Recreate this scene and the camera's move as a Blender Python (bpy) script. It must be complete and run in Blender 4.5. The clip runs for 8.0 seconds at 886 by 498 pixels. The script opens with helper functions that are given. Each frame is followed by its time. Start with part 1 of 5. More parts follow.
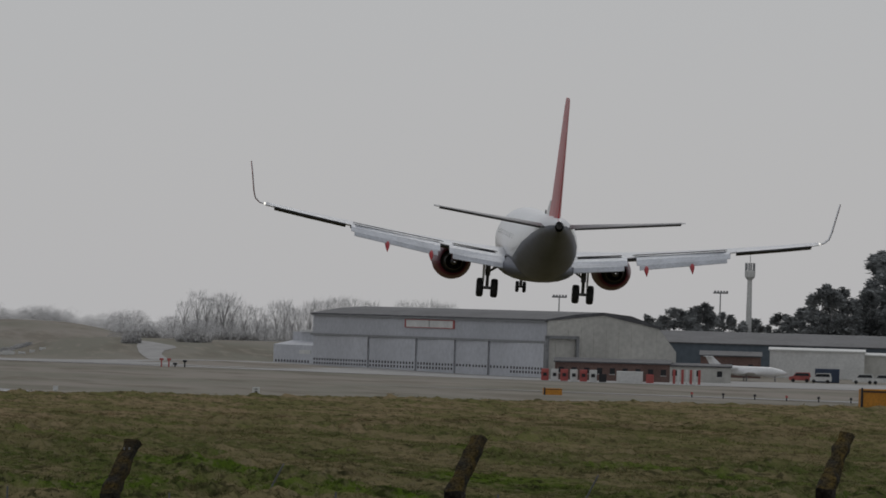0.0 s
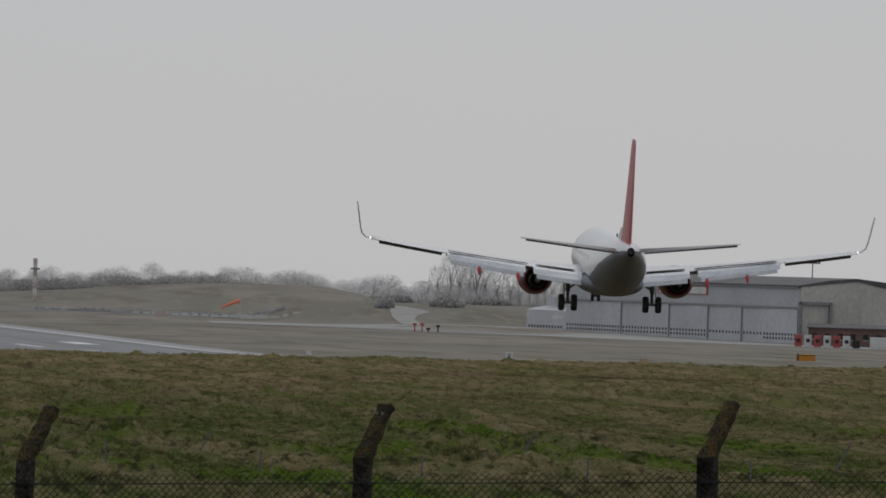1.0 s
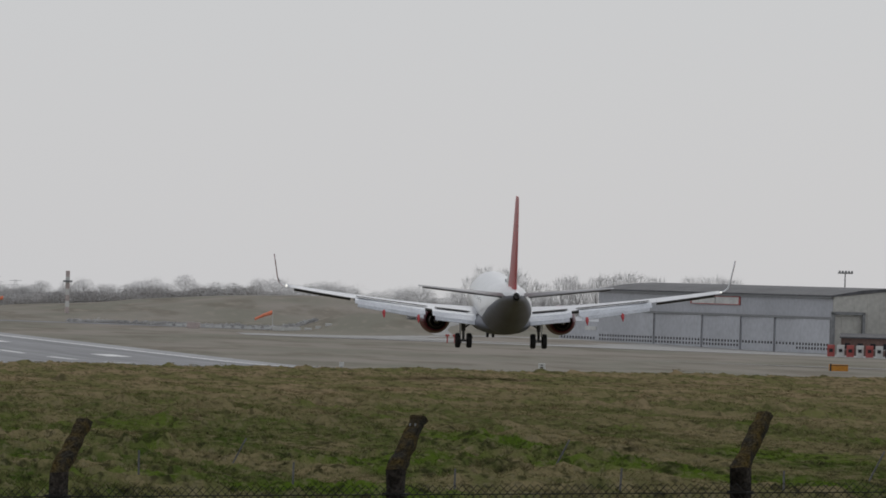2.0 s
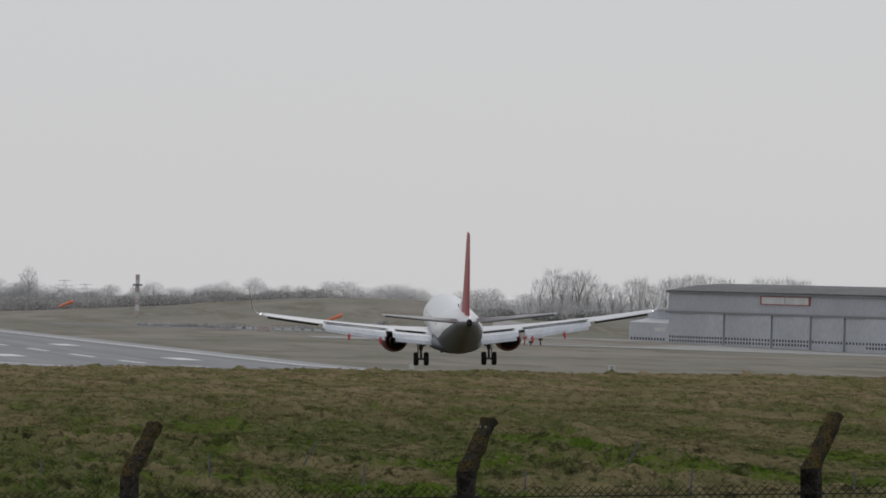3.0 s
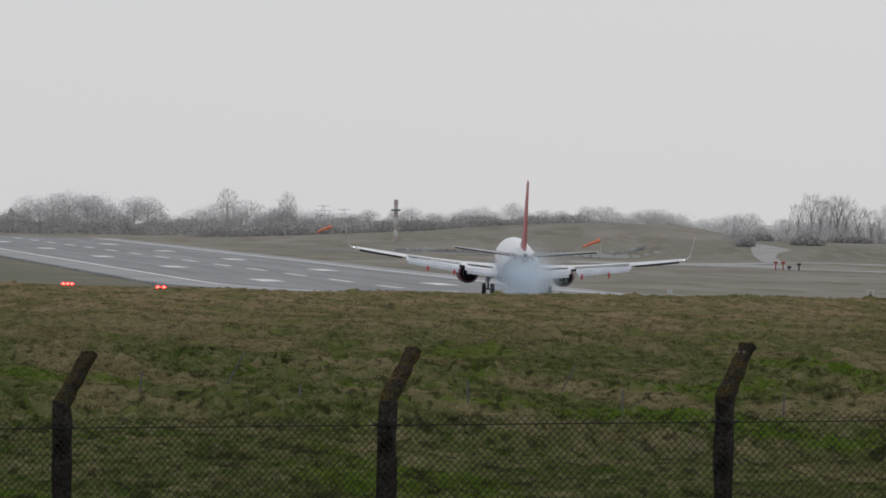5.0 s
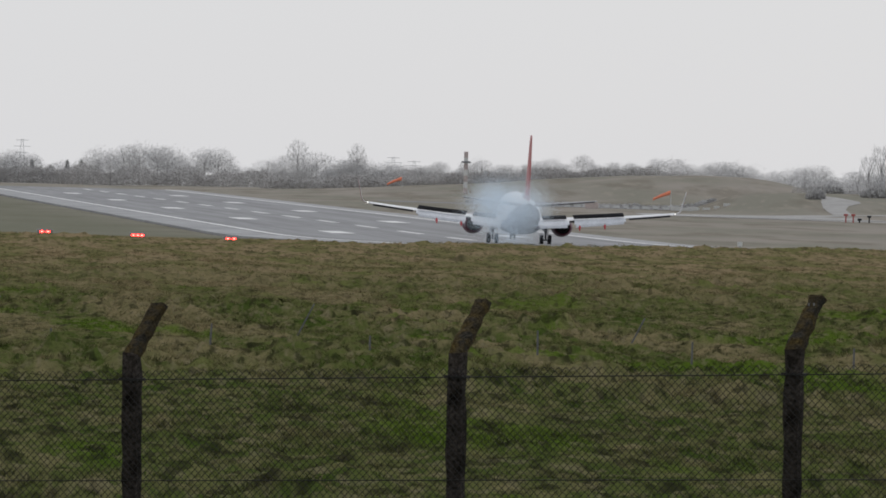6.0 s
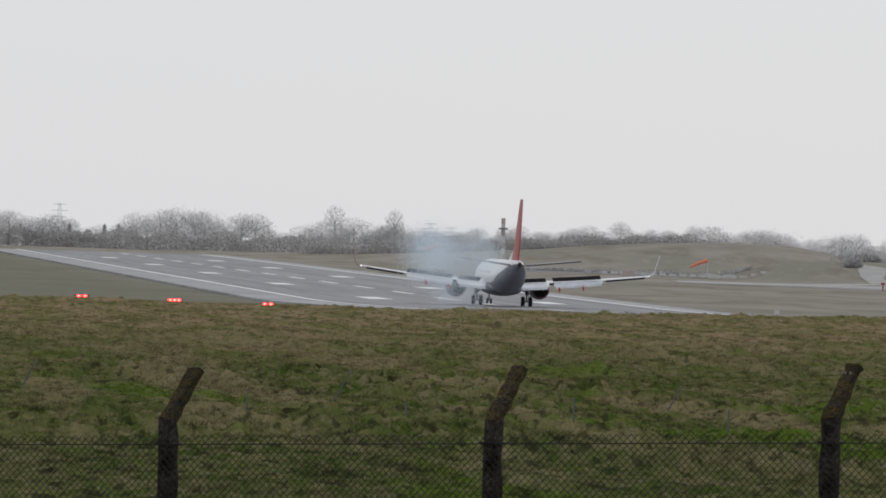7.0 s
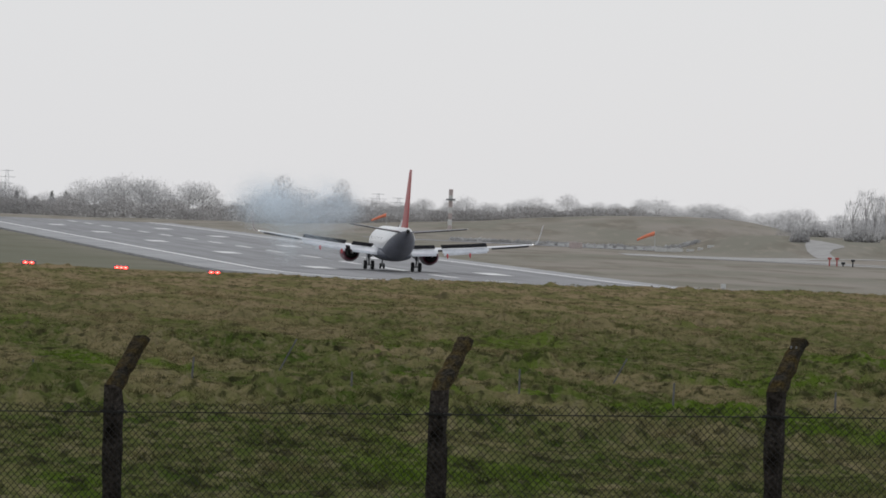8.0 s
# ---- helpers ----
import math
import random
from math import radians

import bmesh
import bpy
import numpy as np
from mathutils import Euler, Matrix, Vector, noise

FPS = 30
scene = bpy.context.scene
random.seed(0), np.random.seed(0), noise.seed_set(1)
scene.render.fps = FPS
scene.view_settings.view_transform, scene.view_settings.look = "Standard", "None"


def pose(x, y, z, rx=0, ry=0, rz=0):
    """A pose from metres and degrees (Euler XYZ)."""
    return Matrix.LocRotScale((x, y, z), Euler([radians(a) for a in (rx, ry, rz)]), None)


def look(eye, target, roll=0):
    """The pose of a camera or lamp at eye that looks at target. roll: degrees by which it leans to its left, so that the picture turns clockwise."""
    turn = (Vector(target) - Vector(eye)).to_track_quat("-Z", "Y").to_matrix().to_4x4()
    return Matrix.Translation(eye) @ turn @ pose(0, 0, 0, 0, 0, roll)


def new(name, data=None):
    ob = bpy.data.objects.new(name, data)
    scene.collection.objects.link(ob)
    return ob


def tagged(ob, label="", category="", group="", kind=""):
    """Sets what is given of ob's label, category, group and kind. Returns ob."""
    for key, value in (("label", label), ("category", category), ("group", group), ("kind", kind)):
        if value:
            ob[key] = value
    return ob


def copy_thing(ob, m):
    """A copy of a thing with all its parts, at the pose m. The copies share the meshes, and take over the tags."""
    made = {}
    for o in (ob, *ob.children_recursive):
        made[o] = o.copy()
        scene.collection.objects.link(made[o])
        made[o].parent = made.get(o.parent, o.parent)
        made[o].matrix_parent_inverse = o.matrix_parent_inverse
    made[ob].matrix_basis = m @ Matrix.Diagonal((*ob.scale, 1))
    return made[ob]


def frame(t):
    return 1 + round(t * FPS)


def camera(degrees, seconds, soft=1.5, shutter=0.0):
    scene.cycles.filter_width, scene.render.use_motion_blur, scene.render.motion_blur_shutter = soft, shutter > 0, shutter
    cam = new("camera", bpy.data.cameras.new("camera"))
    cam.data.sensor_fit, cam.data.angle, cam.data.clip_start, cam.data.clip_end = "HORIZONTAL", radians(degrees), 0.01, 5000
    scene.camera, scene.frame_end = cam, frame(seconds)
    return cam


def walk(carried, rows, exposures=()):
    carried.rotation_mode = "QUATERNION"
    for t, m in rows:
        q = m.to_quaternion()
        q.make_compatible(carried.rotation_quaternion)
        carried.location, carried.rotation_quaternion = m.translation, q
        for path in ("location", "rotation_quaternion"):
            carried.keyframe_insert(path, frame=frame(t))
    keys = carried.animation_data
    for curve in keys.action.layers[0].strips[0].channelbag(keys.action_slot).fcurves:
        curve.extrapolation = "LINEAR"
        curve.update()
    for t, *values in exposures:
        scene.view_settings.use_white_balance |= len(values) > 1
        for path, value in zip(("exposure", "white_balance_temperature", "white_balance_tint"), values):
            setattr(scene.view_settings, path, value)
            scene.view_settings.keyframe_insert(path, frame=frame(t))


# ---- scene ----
cam = camera(6.7471, 8.0, soft=1.7, shutter=0.0)


def aim(yaw, pitch, roll):
    """The camera on its tripod at the origin: degrees to the right of the runway's heading, up, and of lean."""
    a, b = radians(yaw), radians(pitch)
    return look((0, 0, 0), (1000 * math.sin(a) * math.cos(b), 1000 * math.cos(a) * math.cos(b), 1000 * math.sin(b)), roll)


PATH = [
    (0, 11.1622, 0.4931, 1.635),
    (0.2, 10.5236, 0.4758, 1.543),
    (0.3, 10.2993, 0.4982, 1.700),
    (0.5, 9.9660, 0.5484, 1.689),
    (0.7, 9.8728, 0.4611, 1.711),
    (1, 9.2396, 0.1716, 1.803),
    (1.2, 9.5655, 0.0843, 2.110),
    (1.5, 9.5137, 0.1205, 1.986),
    (1.7, 9.2494, 0.3189, 1.916),
    (2.8, 8.6048, 0.0173, 1.070),
    (3, 8.4604, 0.2531, 1.377),
    (3.2, 8.3824, 0.1242, 1.416),
    (3.5, 8.1269, -0.1986, 1.578),
    (3.7, 7.8400, -0.2977, 1.463),
    (4, 7.5239, -0.3704, 1.474),
    (4.2, 7.3144, -0.3799, 1.477),
    (4.5, 6.8665, -0.0175, 1.517),
    (4.7, 6.7250, -0.0858, 1.992),
    (5, 6.5058, -0.3644, 1.340),
    (5.2, 6.3479, -0.5100, 1.331),
    (6.3, 5.8715, -0.7611, 1.463),
    (6.5, 5.9195, -0.7582, 1.700),
    (6.8, 5.8697, -0.5083, 1.979),
    (7, 5.6855, -0.2450, 1.728),
    (7.2, 5.6821, -0.1207, 1.865),
    (7.5, 5.9482, -0.5282, 2.367),
    (7.7, 5.8798, -0.5760, 2.193),
    (8, 6.0965, -0.4546, 2.322),
]
walk(cam, [(t, aim(a, b, c)) for t, a, b, c in PATH],
     exposures=[(0.0, -0.74), (0.5, -0.63), (1.0, -0.58), (1.5, -0.39), (3.0, -0.34), (3.5, -0.33), (4.0, -0.27), (4.5, -0.17), (5.0, -0.22), (6.5, -0.03), (7.0, -0.05), (8.0, -0.03)])

# ---- light: an overcast sky, with a weak wide sun behind the cloud ahead ----
SUN_UP, SUN_TURN = radians(38), radians(20)
world = bpy.data.worlds.new("overcast_sky")
scene.world = world
world.use_nodes = True
wn, wl = world.node_tree.nodes, world.node_tree.links
sky = wn.new("ShaderNodeTexSky")
sky.sky_type, sky.sun_disc = "NISHITA", False
sky.sun_elevation, sky.sun_rotation = SUN_UP, SUN_TURN
cloud = wn.new("ShaderNodeMixRGB")
cloud.inputs[0].default_value = 0.93
cloud.inputs[2].default_value = (7.1, 7.3, 7.7, 1)
wl.new(sky.outputs[0], cloud.inputs[1])
wl.new(cloud.outputs[0], wn["Background"].inputs[0])
wn["Background"].inputs[1].default_value = 0.1
sun = new("sun", bpy.data.lights.new("sun", "SUN"))
sun.data.energy, sun.data.angle, sun.data.color = 0.5, radians(30), (1.0, 0.98, 0.95)
sun.matrix_world = look((math.sin(SUN_TURN) * 100, math.cos(SUN_TURN) * 100, math.tan(SUN_UP) * 100), (0, 0, 0))


# ---- materials ----
def mat(name, base, rough=0.6, metal=0.0, vary=0.15, scale=2.0, fine=12.0, bump=0.0, tint=None, island=0.0, rand=0.0, spec=0.5, stretch=None):
    """A surface with variation at two scales; tint is a second colour that comes through in patches."""
    m = bpy.data.materials.new(name)
    m.use_nodes = True
    n, l = m.node_tree.nodes, m.node_tree.links
    b = n["Principled BSDF"]
    b.inputs["Roughness"].default_value, b.inputs["Metallic"].default_value = rough, metal
    b.inputs["Specular IOR Level"].default_value = spec
    co = n.new("ShaderNodeTexCoord")
    big, small = n.new("ShaderNodeTexNoise"), n.new("ShaderNodeTexNoise")
    big.inputs["Scale"].default_value, small.inputs["Scale"].default_value = scale, fine
    big.inputs["Detail"].default_value, small.inputs["Detail"].default_value = 4, 5
    where = co.outputs["Object"]
    if stretch:
        mp = n.new("ShaderNodeMapping")
        mp.inputs["Scale"].default_value = stretch
        l.new(where, mp.inputs[0])
        where = mp.outputs[0]
    for q in (big, small):
        l.new(where, q.inputs["Vector"])
    second = tint or tuple(c * (1 - 2 * vary) for c in base)
    ramp = n.new("ShaderNodeMapRange")
    ramp.inputs[1].default_value, ramp.inputs[2].default_value = 0.38, 0.66
    l.new(big.outputs[0], ramp.inputs[0])
    mix = n.new("ShaderNodeMixRGB")
    mix.inputs[1].default_value, mix.inputs[2].default_value = (*base, 1), (*second, 1)
    l.new(ramp.outputs[0], mix.inputs[0])
    hsv = n.new("ShaderNodeHueSaturation")
    l.new(mix.outputs[0], hsv.inputs["Color"])
    val = n.new("ShaderNodeMapRange")
    val.inputs[3].default_value, val.inputs[4].default_value = 1 - vary * 1.6, 1 + vary * 1.6
    val.inputs[1].default_value, val.inputs[2].default_value = 0.3, 0.7
    l.new(small.outputs[0], val.inputs[0])
    out = val.outputs[0]
    for on, node, sock in ((island, "ShaderNodeNewGeometry", "Random Per Island"), (rand, "ShaderNodeObjectInfo", "Random")):
        if on:
            g = n.new(node)
            r = n.new("ShaderNodeMapRange")
            r.inputs[3].default_value, r.inputs[4].default_value = 1 - on, 1 + on
            l.new(g.outputs[sock], r.inputs[0])
            mul = n.new("ShaderNodeMath")
            mul.operation = "MULTIPLY"
            l.new(out, mul.inputs[0])
            l.new(r.outputs[0], mul.inputs[1])
            out = mul.outputs[0]
    l.new(out, hsv.inputs["Value"])
    l.new(hsv.outputs[0], b.inputs["Base Color"])
    if bump:
        bp = n.new("ShaderNodeBump")
        bp.inputs["Strength"].default_value, bp.inputs["Distance"].default_value = 0.6, bump
        l.new(small.outputs[0], bp.inputs["Height"])
        l.new(bp.outputs[0], b.inputs["Normal"])
    return m


def glow(name, colour, strength):
    m = bpy.data.materials.new(name)
    m.use_nodes = True
    b = m.node_tree.nodes["Principled BSDF"]
    b.inputs["Base Color"].default_value = (*colour, 1)
    b.inputs["Emission Color"].default_value, b.inputs["Emission Strength"].default_value = (*colour, 1), strength
    return m


WHITE = mat("white_aircraft_paint", (0.80, 0.80, 0.80), 0.28, vary=0.03, scale=0.4, fine=3)
# Belly grey: dark rear belly paint and the underside's shade in one colour.
BELLY = mat("belly_grey_with_shade", (0.140, 0.150, 0.186), 0.42, vary=0.10, scale=0.5, fine=4)
RED = mat("red_aircraft_paint", (0.46, 0.028, 0.036), 0.35, vary=0.06, scale=0.5, fine=5)
# Winglet red, paled as a middle value for the changing light on it.
PALERED = mat("light_paled_winglet_red", (0.44, 0.19, 0.18), 0.4, vary=0.08, scale=0.5, fine=5)
WING = mat("pale_grey_wing_paint", (0.66, 0.67, 0.69), 0.38, vary=0.05, scale=0.6, fine=5)
# Tailplane grey is darkened by the shade of its underside.
TAILP = mat("tailplane_grey_with_shade", (0.19, 0.195, 0.21), 0.4, vary=0.06, scale=0.6, fine=5)
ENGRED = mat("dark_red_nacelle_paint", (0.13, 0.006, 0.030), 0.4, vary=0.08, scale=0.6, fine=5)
FLAPW = mat("pale_flap_paint", (0.60, 0.625, 0.67), 0.4, vary=0.08, scale=0.9, fine=6)
# Near-black for small fittings, and for shade painted under and behind the wing.
COVE = mat("dark_fittings_and_wing_shade", (0.035, 0.035, 0.04), 0.6, vary=0.2)
STEEL = mat("gear_steel", (0.22, 0.22, 0.23), 0.45, 0.6, vary=0.15, fine=9)
TYRE = mat("black_tyre_rubber", (0.018, 0.018, 0.02), 0.8, vary=0.2, fine=9)
EXH = mat("sooty_exhaust_metal", (0.05, 0.047, 0.045), 0.5, 0.7, vary=0.25, fine=5)
ALU = mat("bare_aluminium", (0.72, 0.72, 0.73), 0.3, 0.9, vary=0.06, fine=6)
GLASS = mat("dark_cabin_glass", (0.02, 0.022, 0.026), 0.1, vary=0.1)
LAMPW = glow("white_wingtip_light", (1.0, 0.97, 0.9), 1.6)
# Extra pinkish glow for the overexposed middle of each red lens.
COREGLOW = glow("overexposed_core", (1.0, 0.42, 0.34), 2.5)
PAPI = glow("red_approach_light", (1.0, 0.030, 0.022), 8.0)
# Asphalt base is lightened in place of the haze over the runway.
ASPHALT = mat("haze_lightened_damp_asphalt", (0.262, 0.262, 0.268), 0.75, vary=0.10, scale=0.30, fine=1.6, tint=(0.195, 0.195, 0.20), spec=0.2, stretch=(1.0, 0.02, 1.0))
SHOULDER = mat("pale_runway_shoulder", (0.36, 0.36, 0.365), 0.8, vary=0.10, scale=0.05, fine=0.5, spec=0.2)
LINE = mat("worn_white_runway_paint", (0.74, 0.74, 0.73), 0.5, vary=0.08, scale=0.1, fine=1.5)
CONC = mat("taxiway_concrete", (0.345, 0.335, 0.32), 0.8, vary=0.10, scale=0.05, fine=0.6)
# Stained post concrete, its base darkened further to stand for backlight.
POSTC = mat("backlit_weathered_concrete", (0.046, 0.039, 0.034), 0.95, vary=0.45, scale=6.0, fine=38, bump=0.014, tint=(0.010, 0.008, 0.006), rand=0.2, spec=0.1)
LICHEN = mat("ochre_lichen", (0.034, 0.030, 0.023), 0.95, vary=0.45, scale=9, fine=50, bump=0.014, tint=(0.078, 0.055, 0.018), rand=0.3, spec=0.1)
WIRE = mat("rusty_fence_wire", (0.016, 0.015, 0.014), 0.8, 0.0, vary=0.15)
CLAD = mat("grey_hangar_cladding", (0.48, 0.49, 0.52), 0.55, vary=0.06, scale=0.10, fine=1.2, rand=0.05)
CLADD = mat("grey_hangar_fascia", (0.43, 0.44, 0.47), 0.55, vary=0.06, scale=0.10, fine=1.2)
GABLE = mat("cream_hangar_wall", (0.50, 0.49, 0.45), 0.7, vary=0.08, scale=0.15, fine=1.2)
ROOFD = mat("dark_felt_roof", (0.09, 0.09, 0.095), 0.7, vary=0.15, scale=0.15, fine=1.0)
BRICK = mat("brown_brick", (0.16, 0.10, 0.085), 0.85, vary=0.15, scale=0.3, fine=3)
BLUER = mat("blue_grey_sheet_roof", (0.078, 0.100, 0.122), 0.55, vary=0.10, scale=0.1, fine=1.0)
OFFW = mat("off_white_panel", (0.62, 0.62, 0.60), 0.6, vary=0.06, scale=0.3, fine=2)
# Red of the mast and far cabin, washed out in colour for haze.
HAZED = mat("hazed_red_mast_paint", (0.52, 0.44, 0.42), 0.7, vary=0.10, scale=0.8, fine=4)
# Pylon steel is made this pale so that haze need not be modelled.
PALEST = mat("haze_pale_steel", (0.64, 0.65, 0.66), 0.6, 0.2, vary=0.08)
REDP = mat("red_marker_paint", (0.42, 0.09, 0.08), 0.55, vary=0.12, scale=0.8, fine=4)
# Windsock orange, lightened a little as haze in the colour.
ORANGE = mat("orange_fabric", (0.86, 0.27, 0.15), 0.8, vary=0.08, scale=0.8, fine=4)
AMBER = mat("amber_sign_paint", (0.52, 0.22, 0.02), 0.6, vary=0.12, scale=0.8, fine=4)
BLACK = mat("black_board", (0.02, 0.02, 0.022), 0.7, vary=0.1)
# Bark, twigs and scrub are paled: distance haze is put into their colours.
BARK = mat("haze_paled_bark", (0.33, 0.32, 0.315), 0.95, vary=0.2, scale=0.6, fine=4)
TWIG = mat("haze_paled_twigs", (0.54, 0.535, 0.535), 0.95, vary=0.15, scale=0.08, fine=0.6, island=0.14, rand=0.16)
SCRUB = mat("haze_paled_scrub", (0.52, 0.505, 0.495), 0.95, vary=0.12, scale=0.05, fine=0.4, island=0.08)
BRUSH = mat("haze_paled_brush", (0.50, 0.49, 0.48), 0.95, vary=0.2, scale=0.3, fine=1.5, island=0.3)
STAKE = mat("dull_stake_steel", (0.13, 0.13, 0.135), 0.7, vary=0.2, fine=9)
# Conifer colours are lifted well above real needles to stand for haze.
EVERG = mat("haze_paled_evergreen", (0.27, 0.28, 0.278), 0.95, vary=0.15, scale=0.15, fine=0.8, island=0.15, spec=0.1)
SPRUCE = mat("haze_paled_spruce", (0.27, 0.28, 0.26), 0.9, vary=0.15, scale=0.15, fine=0.8, island=0.3)
GALV = mat("galvanised_steel", (0.26, 0.265, 0.27), 0.5, 0.5, vary=0.1)
BLUEC = mat("dark_blue_container", (0.03, 0.05, 0.09), 0.5, vary=0.12)


def grass_material(name, island):
    """Rough winter grass: green sward with straw-coloured patches and mown bands."""
    m = bpy.data.materials.new(name)
    m.use_nodes = True
    n, l = m.node_tree.nodes, m.node_tree.links
    b = n["Principled BSDF"]
    b.inputs["Roughness"].default_value, b.inputs["Specular IOR Level"].default_value = 0.95, 0.0
    geo = n.new("ShaderNodeNewGeometry")
    sep = n.new("ShaderNodeSeparateXYZ")
    l.new(geo.outputs["Position"], sep.inputs[0])
    # coordinates that follow the mowing lines along the field
    skew, lane = n.new("ShaderNodeMath"), n.new("ShaderNodeCombineXYZ")
    skew.operation = "MULTIPLY_ADD"
    skew.inputs[1].default_value = -0.042
    l.new(sep.outputs[1], skew.inputs[0])
    l.new(sep.outputs[0], skew.inputs[2])
    l.new(skew.outputs[0], lane.inputs[0])
    l.new(sep.outputs[1], lane.inputs[1])

    def layer(sx, sy, lo, hi, detail=4.0):
        mp = n.new("ShaderNodeMapping")
        mp.inputs["Scale"].default_value = (sx, sy, 0.02)
        tx = n.new("ShaderNodeTexNoise")
        tx.inputs["Scale"].default_value, tx.inputs["Detail"].default_value = 1.0, detail
        l.new(lane.outputs[0], mp.inputs[0])
        l.new(mp.outputs[0], tx.inputs["Vector"])
        r = n.new("ShaderNodeMapRange")
        r.inputs[1].default_value, r.inputs[2].default_value = lo, hi
        l.new(tx.outputs[0], r.inputs[0])
        return r.outputs[0]

    def mixed(fac, a, c, share=1.0):
        x = n.new("ShaderNodeMixRGB")
        if share != 1.0:
            mu = n.new("ShaderNodeMath")
            mu.operation = "MULTIPLY"
            mu.inputs[1].default_value = share
            l.new(fac, mu.inputs[0])
            fac = mu.outputs[0]
        l.new(fac, x.inputs[0])
        for k, v in ((1, a), (2, c)):
            if isinstance(v, tuple):
                x.inputs[k].default_value = (*v, 1)
            else:
                l.new(v, x.inputs[k])
        return x.outputs[0]

    # the near field is green with straw, the crest browner, the far airfield paled and greyed for haze
    def along(lo, hi):
        f = n.new("ShaderNodeMapRange")
        f.inputs[1].default_value, f.inputs[2].default_value = lo, hi
        l.new(sep.outputs[1], f.inputs[0])
        return f.outputs[0]
    def both(p, q):
        mu = n.new("ShaderNodeMath")
        mu.operation = "MULTIPLY"
        l.new(p, mu.inputs[0])
        l.new(q, mu.inputs[1])
        return mu.outputs[0]
    green = mixed(layer(0.8, 0.16, 0.38, 0.62), (0.054, 0.080, 0.017), (0.098, 0.112, 0.036))
    straw = mixed(layer(1.3, 0.30, 0.4, 0.6), (0.226, 0.182, 0.102), (0.158, 0.136, 0.070))
    # the dead grass lies in long lanes out in the field, and is more broken towards the fence
    col = mixed(layer(2.4, 0.45, 0.48, 0.60), green, straw, 0.42)
    col = mixed(both(layer(0.26, 0.014, 0.48, 0.55), along(95, 185)), col, straw, 0.82)
    col = mixed(layer(0.42, 0.10, 0.54, 0.62), col, straw, 0.35)
    col = mixed(layer(0.19, 0.028, 0.56, 0.62), col, (0.074, 0.122, 0.013), 0.78)
    # random patches at clump size: pale, near-black, and a fine dark grain
    col = mixed(layer(3.6, 0.75, 0.53, 0.62), col, (0.185, 0.157, 0.099), 0.50)
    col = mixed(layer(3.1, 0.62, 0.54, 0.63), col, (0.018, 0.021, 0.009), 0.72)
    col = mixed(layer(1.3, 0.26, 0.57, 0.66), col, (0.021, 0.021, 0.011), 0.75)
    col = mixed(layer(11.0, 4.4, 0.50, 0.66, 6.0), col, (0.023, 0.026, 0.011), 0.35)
    crest = mixed(layer(0.30, 0.030, 0.42, 0.58), (0.262, 0.200, 0.120), (0.160, 0.148, 0.066))
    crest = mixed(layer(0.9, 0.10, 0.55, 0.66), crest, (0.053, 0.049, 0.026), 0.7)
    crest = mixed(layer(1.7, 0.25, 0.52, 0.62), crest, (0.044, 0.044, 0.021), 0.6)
    col = mixed(along(230, 480), col, crest, 0.88)
    # far grass colour holds the distance haze, so it is pale and even
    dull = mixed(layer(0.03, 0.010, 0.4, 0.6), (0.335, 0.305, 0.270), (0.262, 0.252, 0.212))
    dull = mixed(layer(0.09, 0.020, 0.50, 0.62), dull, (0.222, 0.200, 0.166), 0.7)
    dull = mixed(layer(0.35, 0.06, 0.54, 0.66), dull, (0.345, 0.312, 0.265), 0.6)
    # longer, greener grass beside the runway's near edge
    verge = n.new("ShaderNodeMapRange")
    verge.inputs[1].default_value, verge.inputs[2].default_value = 82, 58
    l.new(sep.outputs[0], verge.inputs[0])
    dull = mixed(verge.outputs[0], dull, (0.182, 0.186, 0.140), 0.75)
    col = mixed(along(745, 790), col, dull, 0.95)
    if not island:
        bp = n.new("ShaderNodeBump")
        bp.inputs["Strength"].default_value, bp.inputs["Distance"].default_value = 0.7, 0.10
        l.new(layer(7.0, 3.0, 0.25, 0.75, 6.0), bp.inputs["Height"])
        l.new(bp.outputs[0], b.inputs["Normal"])
    if island:
        r = n.new("ShaderNodeMapRange")
        r.inputs[3].default_value, r.inputs[4].default_value = 0.75, 1.55
        l.new(geo.outputs["Random Per Island"], r.inputs[0])
        hs = n.new("ShaderNodeHueSaturation")
        l.new(r.outputs[0], hs.inputs["Value"])
        l.new(col, hs.inputs["Color"])
        col = hs.outputs[0]
    l.new(col, b.inputs["Base Color"])
    if island:
        # thin blades let light through
        tr, mx = n.new("ShaderNodeBsdfTranslucent"), n.new("ShaderNodeMixShader")
        l.new(col, tr.inputs[0])
        mx.inputs[0].default_value = 0.38
        l.new(b.outputs[0], mx.inputs[1])
        l.new(tr.outputs[0], mx.inputs[2])
        l.new(mx.outputs[0], n["Material Output"].inputs[0])
    return m


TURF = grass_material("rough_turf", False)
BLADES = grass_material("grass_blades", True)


# ---- helpers for building ----
def mesh_of(name, bm, material, smooth=False):
    me = bpy.data.meshes.new(name)
    bmesh.ops.recalc_face_normals(bm, faces=bm.faces)
    bm.to_mesh(me)
    bm.free()
    if smooth:
        me.polygons.foreach_set("use_smooth", [True] * len(me.polygons))
    me.materials.append(material)
    return me


def part(name, bm, material, parent=None, label="", smooth=False):
    ob = new(name, mesh_of(name, bm, material, smooth))
    if parent:
        ob.parent = parent
    if label:
        ob["label"] = label
    return ob


def thing(name, at, label, category, group="", turn=0, kind=""):
    ob = new(name)
    ob.matrix_basis = pose(*at, 0, 0, turn)
    return tagged(ob, label, category, group, kind)


